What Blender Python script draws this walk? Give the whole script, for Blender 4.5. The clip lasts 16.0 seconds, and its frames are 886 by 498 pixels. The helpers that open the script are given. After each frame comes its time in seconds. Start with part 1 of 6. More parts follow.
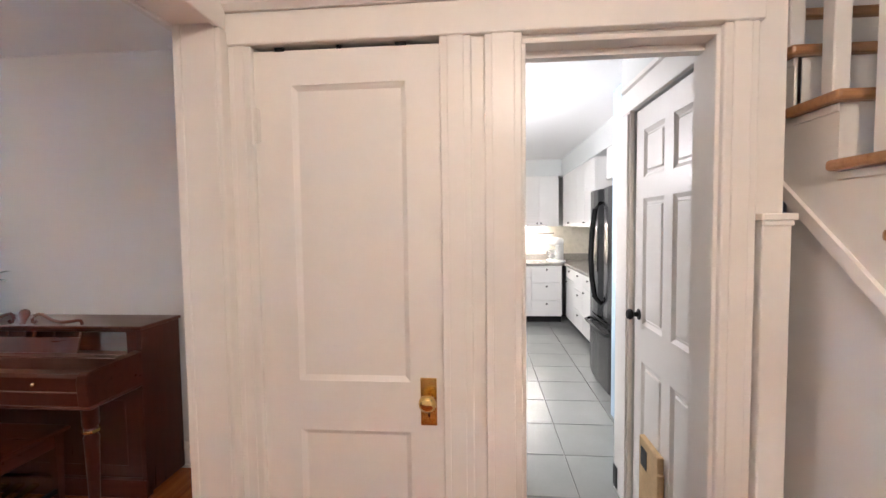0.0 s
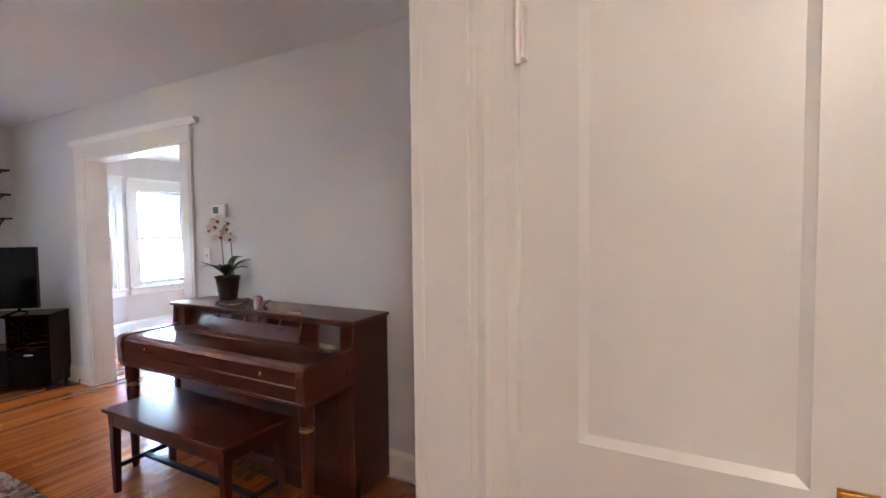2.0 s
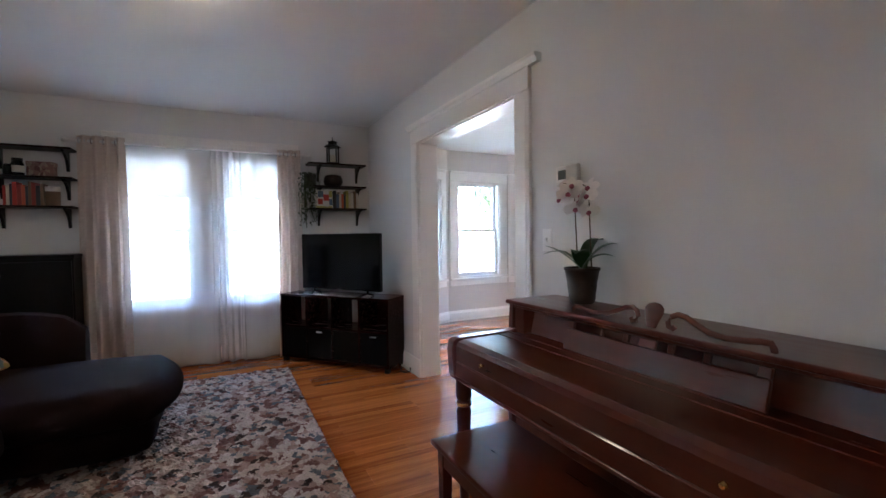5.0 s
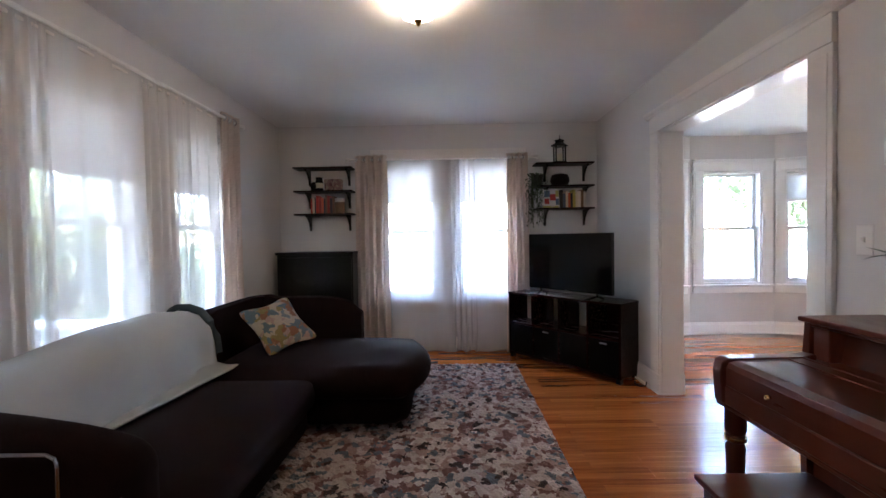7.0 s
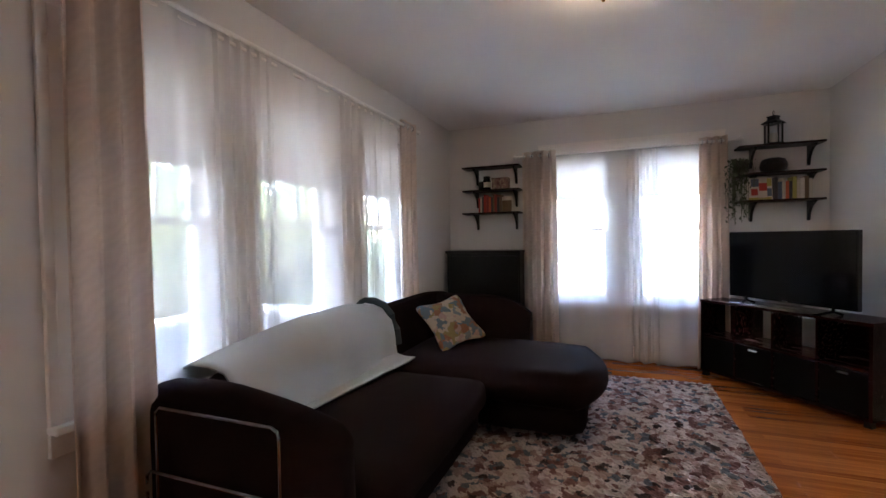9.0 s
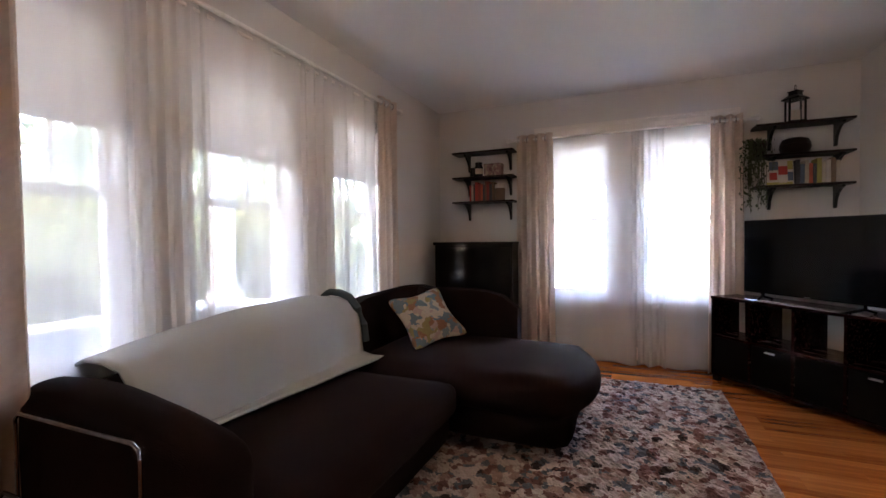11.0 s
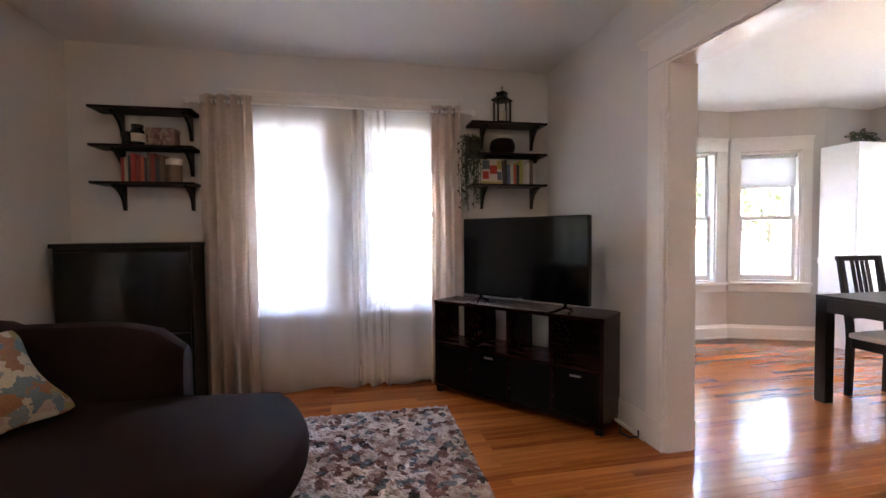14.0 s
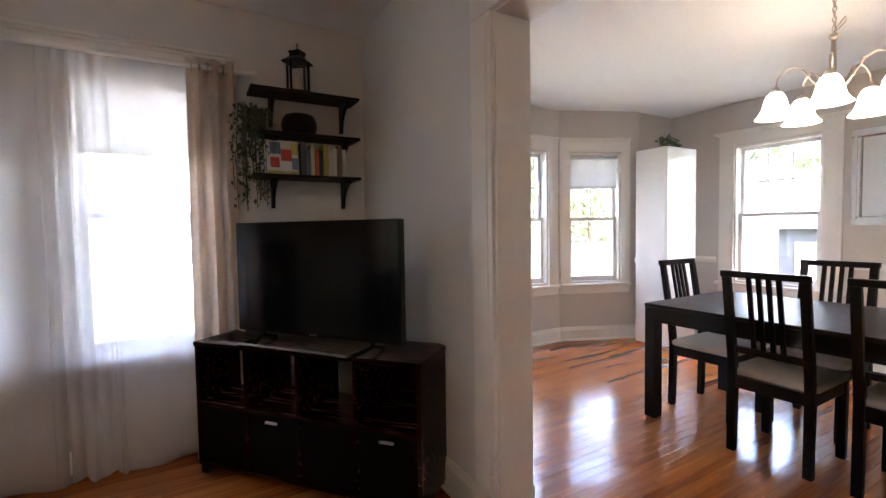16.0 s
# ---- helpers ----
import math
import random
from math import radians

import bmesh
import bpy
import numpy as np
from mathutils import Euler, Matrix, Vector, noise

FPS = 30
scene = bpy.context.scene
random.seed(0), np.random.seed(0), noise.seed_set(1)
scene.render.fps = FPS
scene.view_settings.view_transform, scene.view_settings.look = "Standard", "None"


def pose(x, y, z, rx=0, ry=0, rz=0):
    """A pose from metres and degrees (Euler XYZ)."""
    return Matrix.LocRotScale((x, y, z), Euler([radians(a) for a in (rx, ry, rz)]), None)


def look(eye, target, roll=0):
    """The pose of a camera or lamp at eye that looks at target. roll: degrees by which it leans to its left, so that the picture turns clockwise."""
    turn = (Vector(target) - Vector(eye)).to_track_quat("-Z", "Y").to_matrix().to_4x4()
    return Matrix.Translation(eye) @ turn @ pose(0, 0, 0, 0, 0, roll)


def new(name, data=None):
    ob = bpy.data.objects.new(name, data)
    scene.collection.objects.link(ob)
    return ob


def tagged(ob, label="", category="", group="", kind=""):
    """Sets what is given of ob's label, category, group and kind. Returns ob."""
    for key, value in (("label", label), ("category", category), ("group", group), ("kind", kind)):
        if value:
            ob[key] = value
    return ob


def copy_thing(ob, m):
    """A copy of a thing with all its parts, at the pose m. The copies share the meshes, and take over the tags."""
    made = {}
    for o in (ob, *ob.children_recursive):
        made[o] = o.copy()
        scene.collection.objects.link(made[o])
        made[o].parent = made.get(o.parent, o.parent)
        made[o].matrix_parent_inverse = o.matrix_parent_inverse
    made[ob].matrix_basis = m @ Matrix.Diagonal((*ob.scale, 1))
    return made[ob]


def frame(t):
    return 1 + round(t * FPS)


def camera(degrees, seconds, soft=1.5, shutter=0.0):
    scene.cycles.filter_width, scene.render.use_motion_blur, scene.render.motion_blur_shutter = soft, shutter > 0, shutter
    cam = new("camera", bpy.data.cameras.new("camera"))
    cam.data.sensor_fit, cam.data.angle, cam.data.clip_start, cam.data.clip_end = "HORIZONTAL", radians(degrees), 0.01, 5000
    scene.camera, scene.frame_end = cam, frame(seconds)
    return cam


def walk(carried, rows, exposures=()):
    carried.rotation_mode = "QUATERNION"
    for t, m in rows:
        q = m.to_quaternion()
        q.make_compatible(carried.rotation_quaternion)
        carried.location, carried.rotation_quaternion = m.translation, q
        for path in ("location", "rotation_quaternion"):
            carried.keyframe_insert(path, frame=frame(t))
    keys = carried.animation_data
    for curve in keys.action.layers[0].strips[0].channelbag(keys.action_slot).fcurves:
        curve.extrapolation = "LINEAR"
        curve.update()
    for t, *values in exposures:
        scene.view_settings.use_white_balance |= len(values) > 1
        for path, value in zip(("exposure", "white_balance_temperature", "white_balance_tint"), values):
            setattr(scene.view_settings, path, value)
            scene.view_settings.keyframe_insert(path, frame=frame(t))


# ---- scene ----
cam = camera(90.4, 16.0)
PATH = [
    (0.00, 0.010, -0.035, 1.478, 5.14, -3.08, -0.72),
    (0.50, -0.055, 0.055, 1.450, 10.98, -2.39, -0.94),
    (1.00, -0.144, 0.188, 1.428, 16.25, -2.03, -0.73),
    (1.50, -0.245, 0.327, 1.418, 22.15, -1.90, -0.43),
    (2.00, -0.414, 0.428, 1.410, 27.55, -2.51, -0.61),
    (2.50, -0.598, 0.550, 1.371, 33.23, -2.22, -0.58),
    (3.00, -0.813, 0.669, 1.329, 38.26, -1.91, -0.56),
    (3.20, -0.919, 0.718, 1.315, 40.28, -1.90, -0.55),
    (5.30, -1.619, 0.922, 1.268, 67.74, -1.69, -0.74),
    (5.50, -1.635, 0.921, 1.270, 70.79, -1.61, -0.77),
    (6.00, -1.644, 0.910, 1.272, 78.29, -1.57, -0.83),
    (6.50, -1.648, 0.877, 1.269, 84.95, -1.44, -0.86),
    (7.00, -1.659, 0.827, 1.269, 90.83, -1.40, -0.91),
    (7.50, -1.666, 0.792, 1.269, 96.72, -1.29, -1.01),
    (8.00, -1.686, 0.762, 1.269, 102.60, -1.19, -1.14),
    (8.50, -1.717, 0.742, 1.278, 108.21, -1.40, -1.11),
    (8.70, -1.733, 0.722, 1.282, 109.81, -1.39, -1.09),
    (10.80, -2.100, 0.809, 1.192, 113.90, -1.28, -0.64),
    (11.00, -2.171, 0.828, 1.179, 112.92, -1.31, -0.63),
    (11.50, -2.341, 0.795, 1.165, 107.64, -1.33, -0.50),
    (12.00, -2.483, 0.833, 1.154, 102.82, -1.29, -0.44),
    (12.50, -2.634, 0.793, 1.156, 97.60, -1.66, -0.45),
    (13.00, -2.761, 0.768, 1.162, 91.33, -1.85, -0.49),
    (13.50, -2.928, 0.798, 1.173, 84.92, -1.99, -0.50),
    (14.00, -3.089, 0.871, 1.188, 78.75, -1.98, -0.48),
    (14.50, -3.288, 1.005, 1.199, 73.73, -2.20, -0.72),
    (15.00, -3.476, 1.098, 1.224, 68.16, -2.31, -0.95),
    (15.50, -3.645, 1.276, 1.239, 63.65, -2.41, -0.93),
    (16.00, -3.756, 1.450, 1.246, 60.10, -2.57, -0.93),
]
EXPOSURES = [(0.0, 7.25, 6000, 18), (1.5, 7.15, 5850, 15), (2.5, 7.0, 5700, 13), (3.2, 7.05, 5250, 6), (5.3, 6.3, 5650, 12), (7.5, 6.3, 6000, 15), (10.0, 6.3, 6400, 18), (12.0, 6.3, 6850, 23), (14.0, 6.45, 6900, 21), (16.0, 5.95, 7100, 19)]
walk(cam, [(t, pose(x, y, z, 90 + pitch, 0, yaw) @ pose(0, 0, 0, 0, 0, roll)) for t, x, y, z, yaw, pitch, roll in PATH], EXPOSURES)

# ---- light ----
SUN_ELEV, SUN_AZ = radians(55), radians(98)      # azimuth from +y towards +x
world = bpy.data.worlds.new("sky")
scene.world = world
world.use_nodes = True
_wn = world.node_tree.nodes
_sky = _wn.new("ShaderNodeTexSky")
_sky.sky_type = "NISHITA"
_sky.sun_disc = False
_sky.sun_elevation, _sky.sun_rotation = SUN_ELEV, SUN_AZ
_sky.air_density, _sky.dust_density = 1.0, 2.0
world.node_tree.links.new(_sky.outputs[0], _wn["Background"].inputs[0])
_wn["Background"].inputs[1].default_value = 0.15


def lamp(name, kind, m, energy, color, size=0.05):
    d = bpy.data.lights.new(name, kind)
    d.energy, d.color = energy, color
    if kind == "SUN":
        d.angle = radians(30)
    elif kind == "AREA":
        d.shape, d.size, d.size_y = "RECTANGLE", size[0], size[1]
    else:
        d.shadow_soft_size = size
    ob = new(name, d)
    ob.matrix_world = m
    return ob


_s = Vector((math.sin(SUN_AZ) * math.cos(SUN_ELEV), math.cos(SUN_AZ) * math.cos(SUN_ELEV), math.sin(SUN_ELEV)))
lamp("sun", "SUN", look(_s * 30, (0, 0, 0)), 0.8, (1.0, 0.97, 0.93))
WARM = (1.0, 0.81, 0.60)
lamp("hall_bulb", "POINT", pose(0.3, -0.6, 2.36), 0.30, WARM, 0.09)
# unseen fill lamp behind the doorway wall, added to brighten kitchen and door
lamp("kitchen_fill", "POINT", pose(-0.45, 3.5, 1.95), 0.66, (1.0, 0.95, 0.88), 0.12)
# area lamps added in the front window heads, as daylight under the porch roof
for _x in (-3.055, -3.97, -5.03):
    lamp("daylight_fill", "AREA", look((_x, -1.29, 1.90), (_x, 0, 1.90)), 0.085, (0.95, 0.98, 1.0), (0.52, 0.34))
# the same added lamps behind the shades of the end window
for _y in (0.38, 1.255):
    lamp("daylight_fill", "AREA", look((-6.83, _y, 1.90), (-6.0, _y, 1.90)), 0.10, (0.95, 0.98, 1.0), (0.50, 0.34))

# ---- materials ----


def nodes_of(name):
    m = bpy.data.materials.new(name)
    m.use_nodes = True
    nt = m.node_tree
    return m, nt, nt.nodes["Principled BSDF"]


def ramp_of(nt, stops):
    r = nt.nodes.new("ShaderNodeValToRGB")
    els = r.color_ramp.elements
    while len(els) < len(stops):
        els.new(0.5)
    for e, (p, c) in zip(els, stops):
        e.position, e.color = p, (*c, 1)
    return r


def noise_of(nt, scale, detail=4, stretch=(1, 1, 1)):
    tc, mp, n = (nt.nodes.new(k) for k in ("ShaderNodeTexCoord", "ShaderNodeMapping", "ShaderNodeTexNoise"))
    mp.inputs["Scale"].default_value = stretch
    n.inputs["Scale"].default_value, n.inputs["Detail"].default_value = scale, detail
    nt.links.new(tc.outputs["Object"], mp.inputs[0])
    nt.links.new(mp.outputs[0], n.inputs["Vector"])
    return n


def bump_of(nt, bsdf, src, strength, dist=0.002):
    b = nt.nodes.new("ShaderNodeBump")
    b.inputs["Strength"].default_value, b.inputs["Distance"].default_value = strength, dist
    nt.links.new(src, b.inputs["Height"])
    nt.links.new(b.outputs[0], bsdf.inputs["Normal"])


def mat(name, base, rough=0.5, metal=0.0, var=0.06, scale=3.0, bump=0.15, bscale=120.0, coat=0.0, stretch=(1, 1, 1), dist=0.001, spec=0.5):
    """A painted, cast or woven surface: broad and fine variation of colour, gloss and relief."""
    m, nt, b = nodes_of(name)
    a, f = noise_of(nt, scale, 5, stretch), noise_of(nt, bscale, 3, stretch)
    mixer = nt.nodes.new("ShaderNodeMix")
    mixer.data_type = "FLOAT"
    mixer.inputs[0].default_value = 0.35
    nt.links.new(a.outputs[0], mixer.inputs[2])
    nt.links.new(f.outputs[0], mixer.inputs[3])
    lo, hi = tuple(c * (1 - var) for c in base), tuple(min(1, c * (1 + var)) for c in base)
    r = ramp_of(nt, [(0.3, lo), (0.7, hi)])
    nt.links.new(mixer.outputs[0], r.inputs[0])
    nt.links.new(r.outputs[0], b.inputs["Base Color"])
    rr = nt.nodes.new("ShaderNodeMapRange")
    rr.inputs["To Min"].default_value, rr.inputs["To Max"].default_value = max(0.02, rough - 0.08), min(1, rough + 0.08)
    nt.links.new(a.outputs[0], rr.inputs[0])
    nt.links.new(rr.outputs[0], b.inputs["Roughness"])
    b.inputs["Metallic"].default_value, b.inputs["Coat Weight"].default_value = metal, coat
    b.inputs["Specular IOR Level"].default_value = spec
    if bump:
        bump_of(nt, b, f.outputs[0], bump, dist)
    return m


def wood(name, dark, light, rough=0.35, stretch=(1, 14, 14), scale=4.0, coat=0.0, per="", bump=0.08, spec=0.5):
    """Grained timber. per: 'object' or 'island' shifts the tone of each board."""
    m, nt, b = nodes_of(name)
    n, fine = noise_of(nt, scale, 6, stretch), noise_of(nt, scale * 9, 3, stretch)
    mid = tuple((d + l) / 2 for d, l in zip(dark, light))
    add = nt.nodes.new("ShaderNodeMath")
    add.operation = "MULTIPLY_ADD"
    add.inputs[1].default_value, add.inputs[2].default_value = 0.25, 0.0
    nt.links.new(fine.outputs[0], add.inputs[0])
    tot = nt.nodes.new("ShaderNodeMath")
    nt.links.new(n.outputs[0], tot.inputs[0])
    nt.links.new(add.outputs[0], tot.inputs[1])
    last = tot
    if per:
        src = nt.nodes.new("ShaderNodeObjectInfo" if per == "object" else "ShaderNodeNewGeometry")
        off = nt.nodes.new("ShaderNodeMapRange")
        off.inputs["To Min"].default_value, off.inputs["To Max"].default_value = -0.18, 0.18
        nt.links.new(src.outputs["Random" if per == "object" else "Random Per Island"], off.inputs[0])
        last = nt.nodes.new("ShaderNodeMath")
        nt.links.new(tot.outputs[0], last.inputs[0])
        nt.links.new(off.outputs[0], last.inputs[1])
    r = ramp_of(nt, [(0.30, dark), (0.55, mid), (0.85, light)])
    nt.links.new(last.outputs[0], r.inputs[0])
    nt.links.new(r.outputs[0], b.inputs["Base Color"])
    rr = nt.nodes.new("ShaderNodeMapRange")
    rr.inputs["To Min"].default_value, rr.inputs["To Max"].default_value = max(0.05, rough - 0.07), rough + 0.07
    nt.links.new(n.outputs[0], rr.inputs[0])
    nt.links.new(rr.outputs[0], b.inputs["Roughness"])
    b.inputs["Coat Weight"].default_value, b.inputs["Coat Roughness"].default_value = coat, 0.08
    b.inputs["Specular IOR Level"].default_value = spec
    if bump:
        bump_of(nt, b, fine.outputs[0], bump, 0.0008)
    return m


def glow(name, color, strength, base=(0.9, 0.88, 0.85)):
    m, nt, b = nodes_of(name)
    b.inputs["Base Color"].default_value = (*base, 1)
    b.inputs["Roughness"].default_value = 0.35
    b.inputs["Emission Color"].default_value = (*color, 1)
    b.inputs["Emission Strength"].default_value = strength
    return m


def cloth_through(name, color, clear, through_share=0.5):
    """A thin cloth that lets daylight through: part open weave, part scattering thread."""
    m, nt, b = nodes_of(name)
    nt.nodes.remove(b)
    out = nt.nodes["Material Output"]
    tr, df, tl, m1, m2 = (nt.nodes.new(k) for k in ("ShaderNodeBsdfTransparent", "ShaderNodeBsdfDiffuse", "ShaderNodeBsdfTranslucent", "ShaderNodeMixShader", "ShaderNodeMixShader"))
    n = noise_of(nt, 6.0, 5, (1, 1, 0.15))
    r = ramp_of(nt, [(0.3, tuple(c * 0.92 for c in color)), (0.7, color)])
    nt.links.new(n.outputs[0], r.inputs[0])
    for k in (df, tl):
        nt.links.new(r.outputs[0], k.inputs["Color"])
    m1.inputs[0].default_value = through_share
    nt.links.new(df.outputs[0], m1.inputs[1])
    nt.links.new(tl.outputs[0], m1.inputs[2])
    m2.inputs[0].default_value = clear
    nt.links.new(m1.outputs[0], m2.inputs[1])
    nt.links.new(tr.outputs[0], m2.inputs[2])
    nt.links.new(m2.outputs[0], out.inputs[0])
    return m


def figured_cloth(name, ground, figure, through_share):
    """A heavy curtain cloth with a woven leaf figure, a little light showing through."""
    m = cloth_through(name, figure, 0.0, through_share)
    nt = m.node_tree
    tc, mp, wv, mx = (nt.nodes.new(k) for k in ("ShaderNodeTexCoord", "ShaderNodeMapping", "ShaderNodeTexWave", "ShaderNodeMix"))
    mp.inputs["Rotation"].default_value = (0.0, 0.9, 0.4)
    nt.links.new(tc.outputs["Object"], mp.inputs[0])
    nt.links.new(mp.outputs[0], wv.inputs["Vector"])
    wv.inputs["Scale"].default_value, wv.inputs["Distortion"].default_value = 9.0, 9.0
    wv.inputs["Detail"].default_value, wv.inputs["Detail Scale"].default_value = 3.0, 1.6
    n = noise_of(nt, 900.0, 2)
    mul = nt.nodes.new("ShaderNodeMath")
    mul.operation = "MULTIPLY"
    nt.links.new(wv.outputs["Fac"], mul.inputs[0])
    nt.links.new(n.outputs[0], mul.inputs[1])
    mx.data_type = "RGBA"
    mx.inputs[6].default_value, mx.inputs[7].default_value = (*ground, 1), (*figure, 1)
    nt.links.new(mul.outputs[0], mx.inputs[0])
    for k in nt.nodes:
        if k.bl_idname in ("ShaderNodeBsdfDiffuse", "ShaderNodeBsdfTranslucent"):
            nt.links.new(mx.outputs[2], k.inputs["Color"])
    return m


def glass(name, tint=(1, 1, 1), rough=0.0):
    m, nt, b = nodes_of(name)
    b.inputs["Base Color"].default_value = (*tint, 1)
    b.inputs["Roughness"].default_value = rough
    b.inputs["Transmission Weight"].default_value = 1.0
    b.inputs["IOR"].default_value = 1.45
    return m


def patches(name, stops, scale, rough=0.9, bump=0.4, warp=0.35, ragged=14.0, depth=0.5):
    """Blotches of several colours, as in a woven pattern or a printed cloth. depth: how far fine noise darkens them."""
    m, nt, b = nodes_of(name)
    n = noise_of(nt, ragged, 3)
    tc, v, mx = (nt.nodes.new(k) for k in ("ShaderNodeTexCoord", "ShaderNodeTexVoronoi", "ShaderNodeMix"))
    mx.data_type = "VECTOR"
    mx.inputs[0].default_value = warp * 0.2
    nt.links.new(tc.outputs["Object"], mx.inputs[4])
    nt.links.new(n.outputs["Color"], mx.inputs[5])
    v.inputs["Scale"].default_value = scale
    nt.links.new(mx.outputs[1], v.inputs["Vector"])
    sep = nt.nodes.new("ShaderNodeSeparateColor")
    nt.links.new(v.outputs["Color"], sep.inputs[0])
    r = ramp_of(nt, stops)
    r.color_ramp.interpolation = "CONSTANT"
    nt.links.new(sep.outputs[0], r.inputs[0])
    f = noise_of(nt, 160.0, 2)
    mul = nt.nodes.new("ShaderNodeMix")
    mul.data_type, mul.blend_type = "RGBA", "MULTIPLY"
    mul.inputs[0].default_value = depth
    nt.links.new(r.outputs[0], mul.inputs[6])
    nt.links.new(f.outputs[0], mul.inputs[7])
    nt.links.new(mul.outputs[2], b.inputs["Base Color"])
    b.inputs["Roughness"].default_value = rough
    b.inputs["Specular IOR Level"].default_value = 0.15
    bump_of(nt, b, f.outputs[0], bump, 0.004)
    return m


WALL = mat("grey_wall_paint", (0.70, 0.69, 0.68), 0.65, var=0.02, scale=1.2, bump=0.25, bscale=220, dist=0.0006)
DINING_WALL = mat("greige_wall_paint", (0.60, 0.56, 0.52), 0.65, var=0.02, scale=1.2, bump=0.25, bscale=220, dist=0.0006)
CEIL = mat("ceiling_paint", (0.86, 0.855, 0.85), 0.8, var=0.02, scale=0.9, bump=0.2, bscale=160)
TRIM = mat("white_trim_paint", (0.80, 0.77, 0.73), 0.32, var=0.02, scale=2.5, bump=0.15, bscale=60, dist=0.0006)
WHITE = mat("white_enamel", (0.82, 0.81, 0.79), 0.35, var=0.015, bump=0.06)
BLUE_WALL = mat("pale_blue_wall_paint", (0.42, 0.55, 0.66), 0.7, var=0.03, bump=0.2)
KWALL = mat("kitchen_wall_paint", (0.70, 0.72, 0.71), 0.6, var=0.02, bump=0.2)
BRASS = mat("brass", (0.72, 0.50, 0.18), 0.22, 1.0, var=0.12, scale=20, bump=0.05)
STEEL = mat("brushed_steel", (0.62, 0.62, 0.63), 0.28, 1.0, var=0.06, scale=12, bump=0.05)
DARK_CHROME = mat("smoky_chrome", (0.22, 0.21, 0.21), 0.2, 1.0, var=0.08, scale=20, bump=0.03)
NICKEL = mat("satin_nickel", (0.50, 0.44, 0.38), 0.3, 1.0, var=0.08, bump=0.03)
DARK_STEEL = mat("dark_stainless", (0.05, 0.05, 0.053), 0.22, 0.85, var=0.05, scale=2, bump=0.05, stretch=(1, 1, 0.05))
BLACK_METAL = mat("black_metal", (0.006, 0.006, 0.0065), 0.42, 0.0, var=0.2, bump=0.1, spec=0.25)
BLACK_GLOSS = mat("black_gloss_plastic", (0.005, 0.005, 0.0055), 0.16, var=0.1, bump=0.0, spec=0.35)
SCREEN = mat("dark_screen", (0.004, 0.0045, 0.006), 0.10, var=0.05, bump=0.0, spec=0.35)
BLACK_BROWN = wood("black_brown_stain", (0.003, 0.002, 0.0018), (0.009, 0.006, 0.005), 0.34, bump=0.04, spec=0.2)
ESPRESSO = wood("espresso_veneer", (0.011, 0.0016, 0.0012), (0.019, 0.0029, 0.0020), 0.26, coat=0.03, bump=0.04, spec=0.18)
SHELF_WOOD = wood("dark_walnut_stain", (0.006, 0.003, 0.0024), (0.02, 0.009, 0.007), 0.4, spec=0.2)
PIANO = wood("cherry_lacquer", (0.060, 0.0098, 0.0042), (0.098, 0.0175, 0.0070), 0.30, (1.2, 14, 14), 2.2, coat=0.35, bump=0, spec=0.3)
# for upright parts: darker in tone than the lid and arms, with less coat
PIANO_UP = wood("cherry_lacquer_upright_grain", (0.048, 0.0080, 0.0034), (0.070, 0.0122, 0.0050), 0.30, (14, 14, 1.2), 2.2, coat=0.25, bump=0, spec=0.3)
OAK_TREAD = wood("oak_tread", (0.28, 0.12, 0.045), (0.46, 0.24, 0.10), 0.3, coat=0.2)
BOARD = wood("heart_pine_board", (0.20, 0.040, 0.0085), (0.48, 0.155, 0.034), 0.21, (16, 1.0, 16), 2.0, coat=0.35, per="object", bump=0)
BOARD_REST = wood("heart_pine_boards", (0.20, 0.040, 0.0085), (0.48, 0.155, 0.034), 0.21, (16, 1.0, 16), 2.0, coat=0.35, per="island", bump=0)
SUBFLOOR = mat("dark_subfloor", (0.12, 0.05, 0.02), 0.9)
SOFA = mat("dark_brown_microfibre", (0.0105, 0.0045, 0.0040), 0.9, var=0.3, scale=5, bump=0.5, bscale=260, dist=0.002, spec=0.08)
THROW = mat("pale_fleece", (0.37, 0.375, 0.36), 0.95, var=0.06, scale=4, bump=0.5, bscale=240, dist=0.002)
TEAL = mat("teal_trim_cloth", (0.05, 0.068, 0.075), 0.9)
SEATPAD = mat("beige_seat_cloth", (0.48, 0.42, 0.35), 0.9, var=0.08, bump=0.5, bscale=400)
DRAPE = figured_cloth("taupe_drape", (0.71, 0.615, 0.55), (0.77, 0.675, 0.605), 0.5)
SHEER = cloth_through("white_sheer", (0.95, 0.95, 0.955), 0.60, 0.38)
FRONT_SHEER = cloth_through("ivory_sheer", (0.95, 0.94, 0.93), 0.28, 0.07)
SHADE = cloth_through("roller_shade_cloth", (0.74, 0.73, 0.72), 0.02, 0.45)
PANE = glass("window_glass")
MIRROR = mat("mirror_silver", (0.88, 0.89, 0.90), 0.02, 1.0, var=0.0, bump=0.0)
LAMP_GLASS = glow("lit_lamp_glass", (1.0, 0.74, 0.48), 0.6)
BELL_GLASS = glow("lit_bell_glass", (1.0, 0.86, 0.68), 0.2)
LEAF = mat("orchid_leaf", (0.035, 0.085, 0.028), 0.35, var=0.3, scale=14, bump=0.1)
IVY = mat("grey_green_leaf", (0.075, 0.10, 0.055), 0.6, var=0.4, scale=30)
PETAL = mat("white_petal", (0.80, 0.77, 0.75), 0.6, var=0.06, scale=40)
PETAL_HEART = mat("purple_petal_heart", (0.34, 0.09, 0.14), 0.6, var=0.2)
